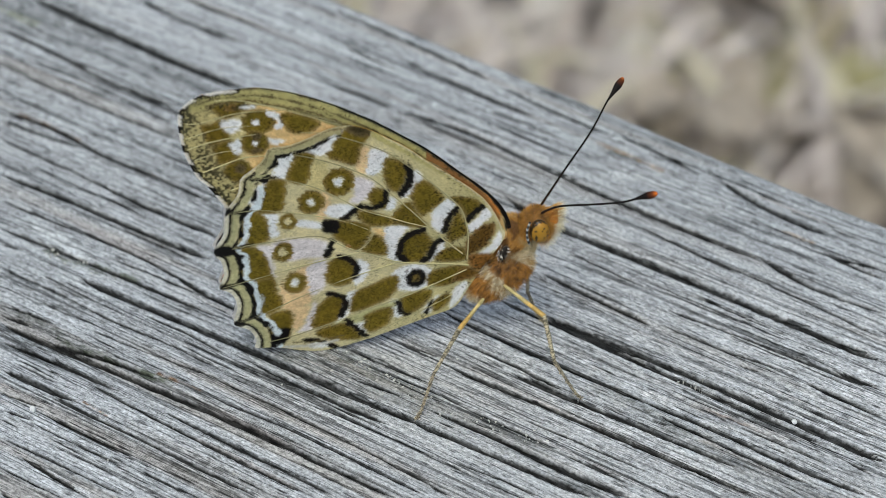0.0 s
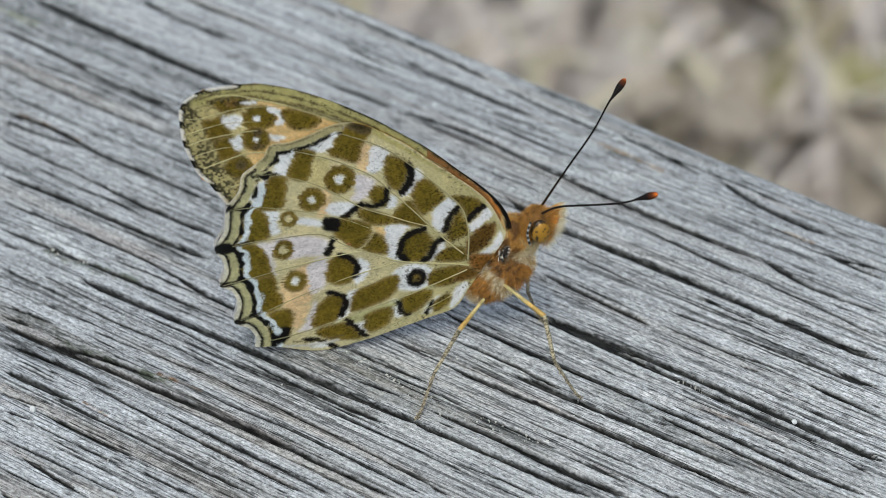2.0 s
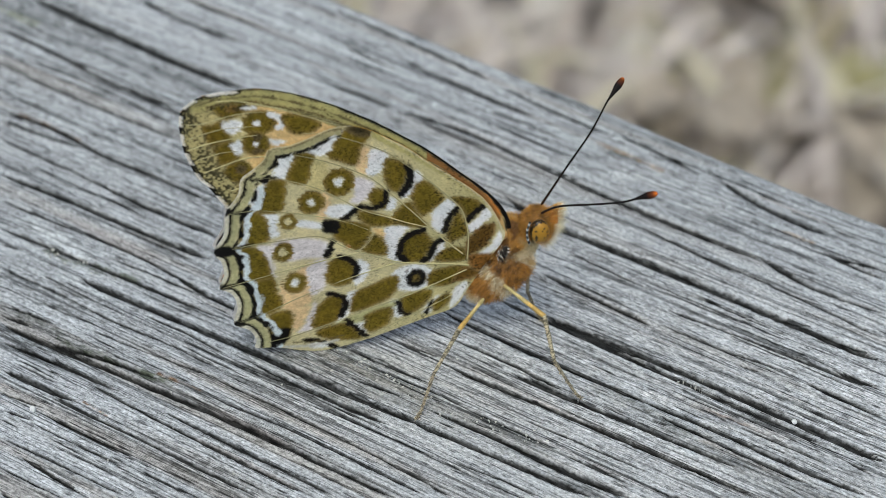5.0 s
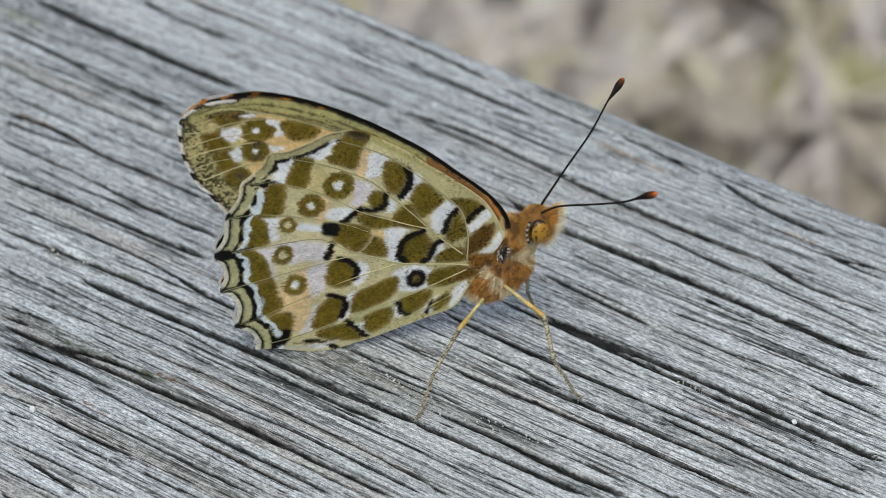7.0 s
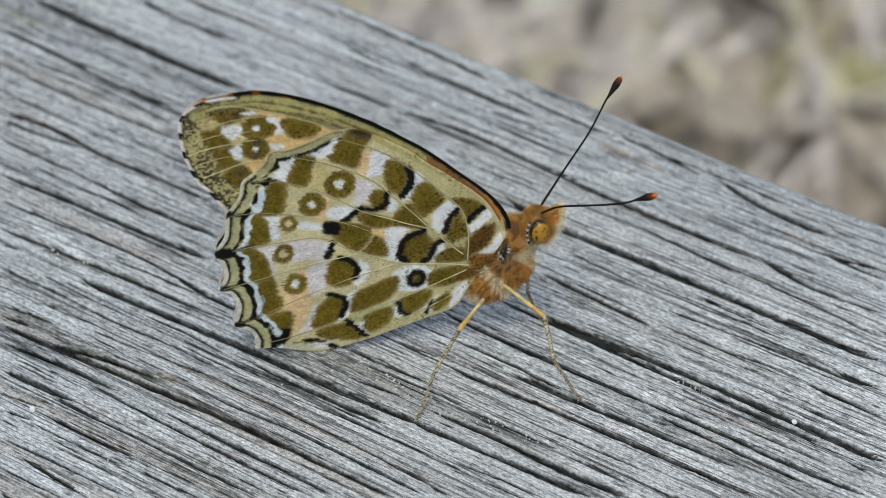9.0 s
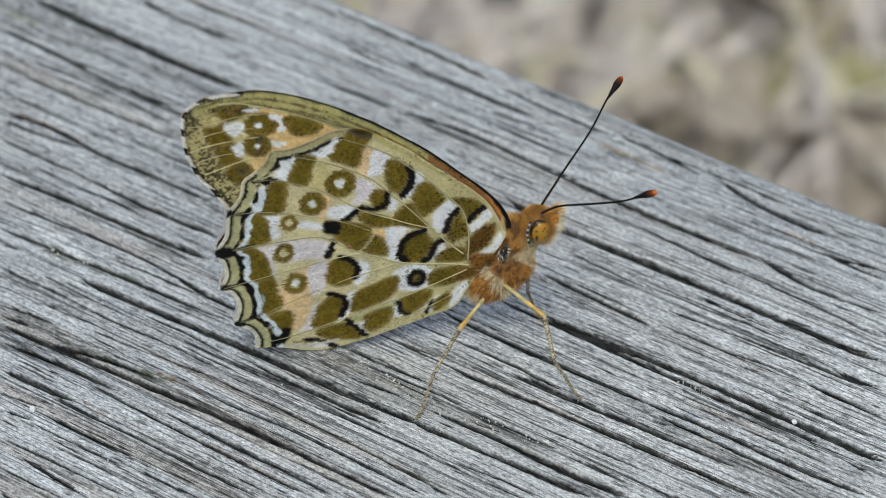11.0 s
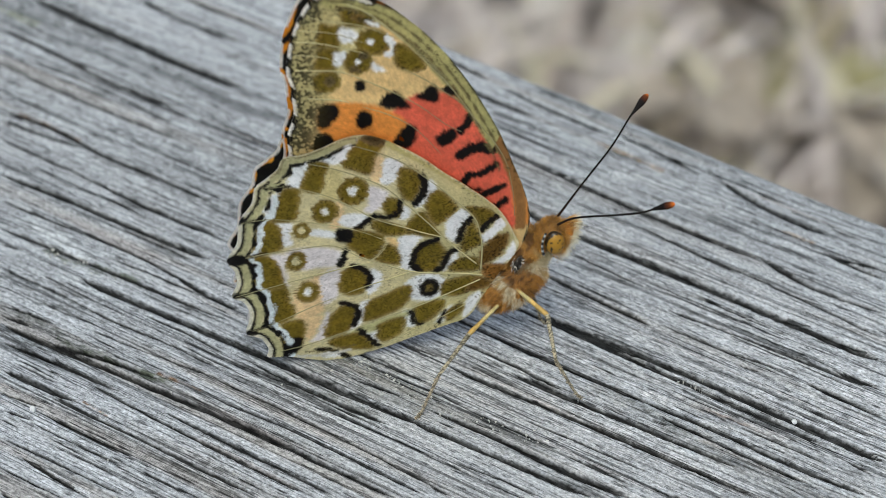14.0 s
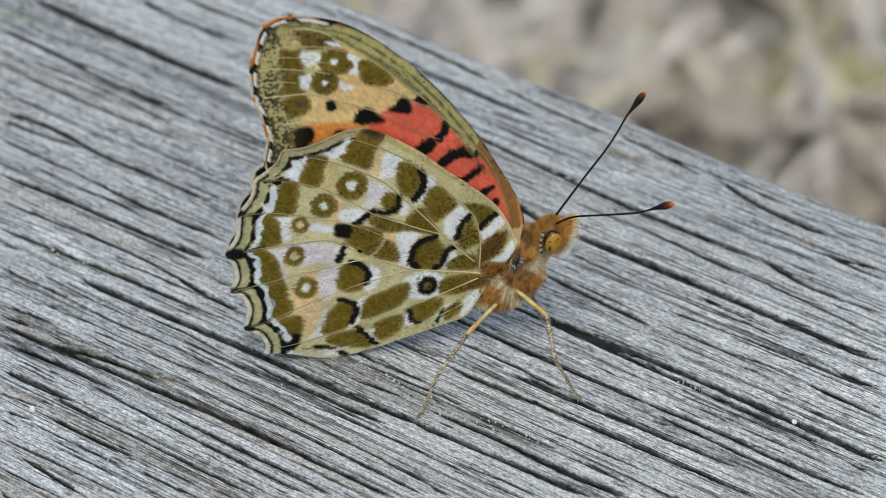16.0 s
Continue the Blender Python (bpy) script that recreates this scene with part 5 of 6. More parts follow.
def paint_fore_under(x, z):
    c = Canvas(x, z, TAN, 0.15, 0.15)
    d = line_distance(c.x0, c.z0, fore_margin())
    tip = step(-24, -29, x)
    c.col = c.col * (1 - tip[:, None]) + np.array(SAND) * tip[:, None]
    forewing_underside(c)
    dust = (1 - step(1.6, 4.4, d)) * step(-0.2, 0.6, lattice(x / 0.24, z / 0.24, 80) + 0.8 * lattice(x / 1.3, z / 1.3, 88) + 0.3 * c.grit + 0.35 * step(30, 24, z))
    c.col = c.col * (1 - 0.2 * (1 - step(1.5, 4.5, d)))[:, None] + np.array(OLIVE) * (0.2 * (1 - step(1.5, 4.5, d)))[:, None]
    c.col = c.col * (1 - 0.9 * dust)[:, None] + np.array(rgb(40, 40, 28)) * (0.9 * dust)[:, None]
    costa = line_distance(c.x0, c.z0, smooth_line(FOREWING_OUTLINE[0:15], 8))
    c.band(KHAKI, costa, -1, 1.5, 0.3, x < -8, 0.4)
    c.band(SPECK, costa, 0.8, 0.95, 0.12, x < -6)
    c.band(DARK, costa, 1.5, 1.64, 0.12, (x < -6) & (lattice(x / 1.5, z / 1.5, 92) > -0.3))
    c.band(DARK, costa, -1, 0.1, 0.1, lattice(x / 0.8, z / 0.8, 93) > -0.2)
    c.flecks(np.clip(1.5 - costa / 2.0, 0, 1) + step(-25, -31, x) * 0.9)
    c.band(BLACK, costa, -1, 0.07, 0.08, x > -17)
    c.band(BLACK, d, 0.28, 0.56, 0.12)
    fringe = np.sin((z + 0.4 * x) * 2 * math.pi / 2.4) > -0.35
    c.band(rgb(232, 226, 216), d, -1, 0.32, 0.03, fringe)
    c.band(BLACK, d, -1, 0.36, 0.03, ~fringe)
    return c.done()


def paint_fore_top(x, z):
    c = Canvas(x, z, FLAME, 0.07, 0.04)
    d = line_distance(c.x0, c.z0, fore_margin())
    forewing_topside(c)
    costa = line_distance(c.x0, c.z0, smooth_line(FOREWING_OUTLINE[0:13], 8))
    c.band(rgb(146, 84, 34), costa, 0.4, 1.5, 0.2)
    c.band(DARK, costa, 0.4, 0.7, 0.25)
    c.band(BLACK, costa, -1, 0.5, 0.12)
    c.band(rgb(120, 66, 20), d, 0.6, 2.2, 0.5, lattice(x / 1.2, z / 1.2, 82) > -0.3, 0.4)
    c.band(DARK, d, 1.2, 1.45, 0.2, lattice(x / 2.0, z / 2.0, 83) > 0.1)
    c.band(BLACK, d, 0.3, 1.2, 0.5)
    c.band(rgb(214, 208, 200), d, -1, 0.26, 0.08, lattice(x / 1.1, z / 1.1, 81) > -0.35)
    return c.done()


def paint_hind_top(x, z):
    c = Canvas(x, z, rgb(224, 150, 38), 0.07, 0.04)
    d = line_distance(c.x0, c.z0, hind_margin())
    c.band(BLACK, d, 0.25, 2.2, 0.5, x < -19)
    c.band(BLACK, d, 0.3, 3.4, 0.3, z < 4.5)
    hindwing_topside(c)
    c.band(rgb(216, 212, 208), d, -1, 0.3, 0.08)
    return c.done()


def wing(name, outline, hinge, near, fine, veins, paint_out, paint_in, root, label):
    """Two skins a tenth of a millimetre apart, sewn at the rim. The outer skin is the one that shows while the wings rest."""
    me = bpy.data.meshes.new(name)
    sets = []
    for side, step_mm, paint in ((-1, fine[0], paint_out), (1, fine[1], paint_in)):
        p, faces, inner, rim, n = wing_grid(outline, step_mm)
        x, z = p[:, 0], p[:, 1]
        span = np.hypot(x - hinge[0], z - hinge[1])
        y = side * 0.04 - 0.9 * near * np.sin(np.clip(span / 38, 0, 1) * math.pi) * 0.6
        y = y + 0.07 * lattice(x / 3, z / 3, 90) + 0.025 * lattice(x / 0.9, z / 0.9, 91)
        v = np.stack([x - hinge[0], y, z - hinge[1]], 1)
        sets.append((v, faces if side > 0 else faces[:, ::-1], paint(x, z)))
    verts = np.concatenate([sets[0][0], sets[1][0]])
    faces = np.concatenate([sets[0][1], sets[1][1] + len(sets[0][0])])
    cols = np.concatenate([sets[0][2], sets[1][2]])
    ob = part(name, mesh_from(name, verts * MM, faces, cols), WING, root, label)
    ob.data.materials.append(WING_BACK)
    k = len(sets[0][1])
    ob.data.polygons.foreach_set("material_index", np.r_[np.zeros(k, np.int32), np.ones(len(faces) - k, np.int32)])
    for r, pts in veins[0]:
        add_vein(ob, pts, r * (0.6 if outline[5][0] > -7.7 else 0.5), hinge, near, -0.05, veins[1])
    return ob


def add_vein(ob, pts, r, hinge, near, lift, colour):
    q = []
    for x, z in pts:
        span = math.hypot(x - hinge[0], z - hinge[1])
        q.append((x - hinge[0], lift - 0.9 * near * math.sin(min(span / 38, 1) * math.pi) * 0.6, z - hinge[1]))
    n = len(q)
    cols = [np.array(colour) * (1.05 - 0.55 * i / (n - 1)) for i in range(n)]
    part("vein", tube_mesh("vein", q, [r * (1 - 0.45 * i / (n - 1)) for i in range(n)], 6, cols), WING, ob)


def blob(name, centre, axes, pitch, root, material_, paint, label="", detail=4, bumps=0.06):
    bm = bmesh.new()
    bmesh.ops.create_icosphere(bm, subdivisions=detail, radius=1)
    c, s = math.cos(radians(pitch)), math.sin(radians(pitch))
    co = []
    for v in bm.verts:
        p = v.co.normalized()
        k = 1 + bumps * noise.noise(p * 3 + Vector(centre))
        x, y, z = p.x * axes[0] * k, p.y * axes[1] * k, p.z * axes[2] * k
        w = (centre[0] + x * c - z * s, centre[1] + y, centre[2] + x * s + z * c)
        co.append(w)
        v.co = Vector(w) * MM
    for f in bm.faces:
        f.smooth = True
    me = bpy.data.meshes.new(name)
    bm.to_mesh(me)
    bm.free()
    at = me.color_attributes.new("tint", "FLOAT_COLOR", "POINT")
    for i, w in enumerate(co):
        at.data[i].color = (*paint(*w), 1)
    return part(name, me, material_, root, label), np.array(co)


def hair(name, body, centre, lean, length, count, paint, parent, label, seed=1, width=0.013, droop=0.2, keep=None):
    """Many fine tapering hairs rooted on a body part."""
    rng = np.random.RandomState(seed)
    pick = body[rng.randint(len(body), size=count)] + rng.normal(0, 0.12, (count, 3))
    if keep is not None:
        pick = pick[keep(pick)]
    out = pick - np.array(centre)
    out /= np.linalg.norm(out, axis=1, keepdims=True)
    way = out + np.array(lean) + rng.normal(0, 0.22, pick.shape)
    way /= np.linalg.norm(way, axis=1, keepdims=True)
    ln = (length * rng.uniform(0.45, 1.15, len(pick)))[:, None]
    side = np.cross(way, rng.normal(0, 1, pick.shape))
    side /= np.linalg.norm(side, axis=1, keepdims=True)
    bend = np.array([0, 0, -droop])
    a, b = pick + side * width, pick - side * width
    m = pick + way * ln * 0.55
    e = pick + (way + bend) * ln
    verts = np.stack([a, b, m + side * width * 0.6, m - side * width * 0.6, e], 1).reshape(-1, 3)
    k = np.arange(len(pick))[:, None] * 5
    quads = np.concatenate([k + np.array([[0, 1, 3, 2]]), k + np.array([[2, 3, 4, 4]])])
    tint = np.array([paint(*p) for p in pick]) * rng.uniform(0.55, 1.3, (len(pick), 1))
    me = bpy.data.meshes.new(name)
    me.from_pydata((verts * MM).tolist(), [], [q if q[2] != q[3] else q[:3] for q in quads.tolist()])
    at = me.color_attributes.new("tint", "FLOAT_COLOR", "POINT")
    rgba = np.ones((len(verts), 4), np.float32)
    rgba[:, :3] = np.repeat(tint, 5, 0)
    at.data.foreach_set("color", rgba.ravel())
    return part(name, me, FUR, parent, label)


def thorax_tint(x, y, z):
    k = noise.noise(Vector((x * 0.9, y * 0.5, z * 0.9))) + 0.5 * noise.noise(Vector((x * 2.3, y, z * 2.3)))
    c = np.array(rgb(204, 150, 68)) if k > -0.05 else np.array(rgb(134, 92, 38))
    if k > 0.38:
        c = np.array(rgb(214, 178, 112))
    if z - 0.55 * x < 10.4:
        c = np.array(rgb(206, 190, 150))
    return tuple(c)


def shaded(paint):
    """The hair's tint darkened for the skin: shade between hairs, put into colour."""
    return lambda x, y, z: tuple(np.array(paint(x, y, z)) * 0.55)


def breast_tint(x, y, z):
    """Tufts across the underside, from the throat back: pale, rust, cream, rust, pale."""
    a = (x - 0.4) * 0.743 + (z - 8.0) * 0.669 + 0.7 * noise.noise(Vector((x * 0.8, y * 0.5, z * 0.8)))
    fine = noise.noise(Vector((x * 2.2, y * 1.2, z * 2.2)))
    if a > 3.2 or -1.1 < a < 0.2 or a < -3.2:
        return rgb(226, 214, 184) if fine > -0.05 else rgb(188, 156, 104)
    return rgb(184, 130, 58) if fine > -0.15 else rgb(112, 78, 38)


def head_tint(x, y, z):
    f = min(max((x - 5.4) * 1.1 + (13.4 - z) * 0.45, 0), 1)
    k = 0.75 + 0.5 * noise.noise(Vector((x * 1.8, y, z * 1.8)))
    return tuple(np.array(rgb(190, 136, 56)) * (1 - f) * k + np.array(rgb(226, 216, 184)) * f)


def abdomen_tint(x, y, z):
    f = 1 / (1 + math.exp(-((z - 0.3 * x) - 6.8) * 1.5))
    return tuple(np.array(rgb(190, 160, 120)) * (1 - f) + np.array(rgb(150, 92, 40)) * f)


def eye_tint(x, y, z):
    k = noise.noise(Vector((x * 2.4, 3.1, z * 2.4)))
    ring = math.hypot((x - 4.5) / 1.1, (z - 14.6) / 1.5)
    return rgb(32, 22, 10) if k > 0.38 or ring > 0.9 else rgb(158, 116, 30)


def leg(name, pts, radii, cols, root, label):
    """Femur, tibia and tarsus, with bristles."""
    rng = np.random.RandomState(int(pts[0][0] * 3 + 50))

    def limb(nm, ps, rs, cs):
        q = [np.array(ps[0], float)]
        for k in range(1, 9):
            f = k / 8
            i = min(int(f * (len(ps) - 1)), len(ps) - 2)
            g = f * (len(ps) - 1) - i
            q.append(np.array(ps[i]) * (1 - g) + np.array(ps[i + 1]) * g)
        r = np.interp(np.linspace(0, len(rs) - 1, 9), np.arange(len(rs)), rs) * (1 + 0.08 * np.sin(np.arange(9) * 2.1))
        c = [np.array(cs[min(int(k / 9 * len(cs)), len(cs) - 1)]) * rng.uniform(0.72, 1.12) for k in range(9)]
        return tube_mesh(nm, q, r, 8, c, 5)

    def speckle(me, low=0.3, share=0.36):
        at = me.color_attributes["tint"]
        for d in at.data:
            k = low if rng.rand() < share else rng.uniform(0.8, 1.2)
            d.color = (d.color[0] * k, d.color[1] * k, d.color[2] * k, 1)
        return me

    ob = part(name, speckle(limb(name, pts[:2], radii[:2], cols[:2]), 0.75, 0.12), SKIN, root, label)
    tibia = part("tibia", speckle(limb("tibia", pts[1:3], radii[1:3], cols[2:3]), 0.25, 0.45), SKIN, ob, "mottled buff and grey shin with short bristles")
    part("tarsus", speckle(limb("tarsus", pts[2:], radii[2:], cols[3:])), SKIN, ob, "thin mottled grey-brown foot")
    verts, faces, tint = [], [], []
    line = smooth_line(pts[1:], 14)
    for p in line:
        for _ in range(9):
            d = rng.normal(0, 1, 3) + np.array([0, 0, -0.8])
            d /= np.linalg.norm(d)
            s = np.cross(d, rng.normal(0, 1, 3))
            s /= np.linalg.norm(s)
            q = p + rng.normal(0, 0.1, 3)
            n0 = len(verts)
            verts += [q + s * 0.03, q - s * 0.03, q + d * rng.uniform(0.2, 0.42)]
            faces.append((n0, n0 + 1, n0 + 2))
            c = rgb(96, 82, 58) if rng.rand() < 0.55 else rgb(200, 186, 150)
            tint += [c, c, c]
    part("bristles", mesh_from("bristles", np.array(verts) * MM, faces, np.array(tint), False), FUR, ob)
    return ob


def antenna(name, pts, root, label):
    n = len(pts)
    dark, tip = rgb(22, 18, 17), rgb(196, 104, 40)
    ob = part(name, tube_mesh(name, pts, [0.14] + [0.11] * (n - 1), 8, [rgb(44, 30, 20)] + [dark] * (n - 1)), HORN, root, label)
    a, b = np.array(pts[-2], float), np.array(pts[-1], float)
    d = (b - a) / np.linalg.norm(b - a)
    club = [b - d * 0.5, b + d * 0.4, b + d * 1.3, b + d * 2.0, b + d * 2.4]
    part("club", tube_mesh("club", club, [0.10, 0.24, 0.42, 0.36, 0.15], 10, [dark, dark, dark, rgb(90, 46, 22), tip]), HORN, ob, "black club with an orange tip")
    return ob


FIX = {}


def build_butterfly():
    root = new("butterfly")
    root.empty_display_size = 0.01
    tagged(root, "olive, cream and orange fritillary butterfly standing on grey timber", "butterfly")
    pale, brown = rgb(196, 188, 142), rgb(120, 62, 16)
    FIX["root"] = root
    FIX["hind_near"] = wing("hindwing", HINDWING_OUTLINE, HIND_HINGE, 0.35, (0.07, 0.6), (HINDWING_VEINS, pale), paint_hind_under, paint_hind_top, root, "olive-blotched cream hindwing with black crescents and ring spots")
    FIX["fore_near"] = wing("forewing", FOREWING_OUTLINE, FORE_HINGE, 0.2, (0.075, 0.6), (FOREWING_VEINS, pale), paint_fore_under, paint_fore_top, root, "forewing with olive tip and black-spotted salmon base")
    FIX["fore_far"] = wing("forewing", FOREWING_OUTLINE, FORE_HINGE, 0.1, (0.10, 0.6), (FOREWING_TOP_VEINS, brown), paint_fore_top, paint_fore_under, root, "forewing showing its black-spotted orange upper side")
    FIX["hind_far"] = wing("hindwing", FOLDED_OUTLINE, HIND_HINGE, -0.3, (0.13, 0.6), (HINDWING_TOP_VEINS, brown), paint_hind_top, paint_hind_under, root, "hindwing showing its orange upper side with a black border")
    # body
    thorax, tp = blob("thorax", (1.5, 1.9, 11.7), (3.1, 2.0, 3.0), 38, root, SKIN, shaded(thorax_tint), "rusty orange thorax, pale beneath")
    hair("thorax_hair", tp, (1.5, 1.9, 11.7), (-0.5, -0.1, -0.1), 0.5, 24000, thorax_tint, thorax, "soft rusty and buff hair", 2)
    breast, bp = blob("breast", (0.4, 0.7, 8.0), (4.1, 1.6, 2.3), 42, root, SKIN, shaded(breast_tint), "fluffy underside in buff, white and rust")
    hair("breast_hair", bp, (0.4, 0.7, 8.0), (-0.4, -0.1, -0.45), 0.75, 20000, breast_tint, breast, "soft buff and white hair", 8)
    abdomen, ap = blob("abdomen", (-7.6, 1.3, 7.6), (7.2, 0.9, 1.2), 28, root, SKIN, shaded(abdomen_tint), "slender tawny abdomen")
    hair("abdomen_hair", ap, (-7.6, 1.3, 7.6), (-1.0, 0, 0), 0.6, 1200, abdomen_tint, abdomen, "short tawny hair", 3)
    head, hp = blob("head", (4.45, 0.7, 14.6), (1.7, 1.7, 1.75), 30, root, SKIN, shaded(head_tint), "orange furry head")
    hair("face_hair", hp, (4.5, 0.7, 14.8), (0.2, 0, -0.2), 0.6, 12000, head_tint, head, "short orange and pale hair", 4, 0.014, keep=lambda p: (p[:, 0] > 4.9) | (p[:, 2] > 15.5) | (p[:, 0] < 3.2))
    for side in (-1, 1):
        blob("eye", (4.45, 0.7 + side * 1.3, 14.6), (1.1, 0.85, 1.5), 8, head, EYE_GLOSS, eye_tint, "glossy ochre compound eye with dark spots", 4, 0.0)
        tube = tube_mesh("palp", [(4.8, 0.7 + side * 0.45, 12.7), (5.5, 0.7 + side * 0.45, 14.1), (6.0, 0.7 + side * 0.4, 15.3), (6.5, 0.7 + side * 0.35, 16.5)], [0.6, 0.8, 0.65, 0.08], 10,
                         [rgb(215, 202, 166), rgb(206, 170, 110), rgb(190, 116, 32), rgb(60, 34, 14)])
        palp = part("palp", tube, SKIN, head, "upturned orange palp with pale bristles")
        pts = np.array([v.co[:] for v in palp.data.vertices]) / MM
        hair("palp_hair", pts, (4.9, 0.7 + side * 0.45, 14.6), (0.7, 0, -0.3), 1.1, 1300, lambda x, y, z: rgb(228, 218, 186) if x - 4.8 > (z - 13.1) * 0.45 + 0.15 else rgb(190, 142, 72), head, "pale bristles", 6 + side, 0.02)
    for side in (-1, 1):
        shoulder, sp = blob("shoulder_scales", (0.5, 0.6 + side * 1.4, 12.2), (0.35, 0.3, 0.8), -20, thorax, SKIN, lambda x, y, z: rgb(36, 30, 24), "black and white scales at the wing root")
        hair("shoulder_tuft", sp, (0.5, 0.6 + side * 1.2, 12.2), (0.3, side * 0.1, -0.6), 0.4, 320, lambda x, y, z: rgb(214, 208, 194) if noise.noise(Vector((x * 5, y * 5, z * 5))) > 0.12 else rgb(22, 18, 14), thorax, "black and white scale tuft", 12 + side, 0.035)
    rim = [(3.3 - 0.3 * math.sin(k * 0.24), -0.95, 13.2 + k * 0.23) for k in range(14)]
    part("eye_rim", tube_mesh("eye_rim", rim, [0.10 + 0.06 * (k % 2) for k in range(14)], 8, [rgb(190, 190, 186) if k % 3 == 0 else rgb(40, 34, 28) for k in range(14)]), FUR, head, "black and white scales behind the eye")
    FIX["ant_near"] = antenna("antenna", [(4.6, -0.5, 17.0), (6.4, -1.0, 18.1), (9.8, -2.5, 19.2), (12.5, -4.0, 20.4), (14.0, -4.9, 21.5)], root, "thin dark antenna held forward")
    FIX["ant_far"] = antenna("antenna", [(4.9, 1.2, 16.8), (7.7, 3.0, 19.9), (10.8, 5.5, 22.6), (12.9, 7.7, 24.8), (13.5, 8.3, 25.2)], root, "thin dark antenna raised")
    yellow, mott, grey = rgb(194, 178, 124), rgb(168, 158, 132), rgb(142, 132, 112)
    legs = [("leg", [(-1.7, -1.2, 6.2), (-4.9, -5.0, 5.5), (-8.2, -9.0, 3.1), (-9.9, -11.6, 0.5), (-10.6, -12.4, 0.15)]),
            ("leg", [(0.6, -1.2, 7.9), (4.4, -5.0, 6.3), (4.9, -9.0, 3.3), (6.6, -11.0, 0.8), (7.4, -11.9, 0.15)]),
            ("leg", [(3.7, 1.5, 9.4), (3.8, 2.3, 3.6), (4.6, 1.4, 1.6), (5.2, 0.8, 0.5), (5.7, 0.3, 0.15)])]
    for k, (nm, p) in enumerate(legs):
        cols = [yellow, rgb(192, 160, 92), mott, grey, grey] if k < 2 else [mott, grey, grey, grey, grey]
        rad = [0.20, 0.28, 0.19, 0.15, 0.10] if k < 2 else [0.22, 0.2, 0.15, 0.12, 0.1]
        FIX["leg%d" % k] = (leg(nm, p, rad, cols, root, "yellow upper leg, mottled below, foot on the wood" if k < 2 else "thin grey foreleg"), p)


build_butterfly()


def grit(x, y, r):
    bm = bmesh.new()
    bmesh.ops.create_icosphere(bm, subdivisions=2, radius=r)
    for v in bm.verts:
        v.co *= 1 + 0.25 * noise.noise(v.co * 3000)
    me = bpy.data.meshes.new("grit_grain")
    bm.to_mesh(me)
    bm.free()
    me.materials.append(GRIT)
    ob = new("grit_grain", me)
    ob.location = (x, y, r * 0.6)
    tagged(ob, "tiny white grain of grit lying on the timber", "grit grain", "grit on the timber")


grit(-0.0439, -0.0269, 0.00035)
grit(0.0374, -0.0288, 0.0003)


def flakes():
    """Loose pale splinters and lichen crumbs on the timber: too small and many to count."""
    rng = np.random.RandomState(17)
    verts, faces, cols = [], [], []
    lines = [((-11.7, -17.2), (-1.5, -25.6), 46, 0.5), ((1.0, -27.0), (10.5, -32.0), 30, 0.6), ((13.5, -25.8), (16.5, -21.0), 10, 0.8), ((26.0, -23.0), (29.0, -24.0), 16, 0.5), ((-45.0, -1.0), (-40.0, -3.0), 14, 0.7), ((-40.0, -35.0), (40.0, -8.0), 40, 9.0)]
    for (ax, ay), (bx, by), count, spread in lines:
        for _ in range(count):
            f = rng.rand()
            c = np.array([ax + (bx - ax) * f, ay + (by - ay) * f, 0.12]) + np.append(rng.normal(0, spread, 2), 0)
            s = rng.uniform(0.04, 0.17)
            t = np.array(rgb(206, 206, 200)) * rng.uniform(0.35, 0.95)
            n0 = len(verts)
            a = rng.uniform(0, 6.283)
            for k in range(5):
                b = a + k * 1.2566
                verts.append(c + np.array([math.cos(b) * s * rng.uniform(0.6, 1.5), math.sin(b) * s * rng.uniform(0.5, 0.9), rng.uniform(-0.1, 0.05)]))
                cols.append(t)
            verts.append(c + np.array([0, 0, s * 0.5]))
            verts.append(c + np.array([0, 0, -0.5]))
            cols += [t, t]
            for k in range(5):
                m = (k + 1) % 5
                faces += [(n0 + k, n0 + m, n0 + 5), (n0 + m, n0 + k, n0 + 6)]
    ob = new("wood_flakes", mesh_from("wood_flakes", np.array(verts) * MM, faces, np.array(cols), False))
    ob.data.materials.append(STRAW)
    tagged(ob, "pale splinters and crumbs scattered on the timber", "wood flakes", kind="stuff")


flakes()


# ---- what moves ----
def rooted(t, dx, dz, pitch):
    """The butterfly's body: it steps forward and dips when the wings beat."""
    turn = Matrix.Translation((0, 0, 10 * MM)) @ Matrix.Rotation(radians(pitch), 4, "Y") @ Matrix.Translation((0, 0, -10 * MM))
    return (t, ROOT @ Matrix.Translation((dx * MM, dz * 1.0 * MM, dz * 0.16 * MM)) @ turn)


def winged(hinge, dy, dz, lean, spin, rise=HINGE_TILT):
    """A wing at its hinge: lean swings it towards the eye, spin draws it forward."""
    tilt = radians(rise)
    axis = Vector((math.cos(tilt), 0, math.sin(tilt)))
    return Matrix.Translation((hinge[0] * MM, dy * MM, (hinge[1] + dz) * MM)) @ Matrix.Rotation(radians(lean), 4, axis) @ Matrix.Rotation(radians(spin), 4, "Y")


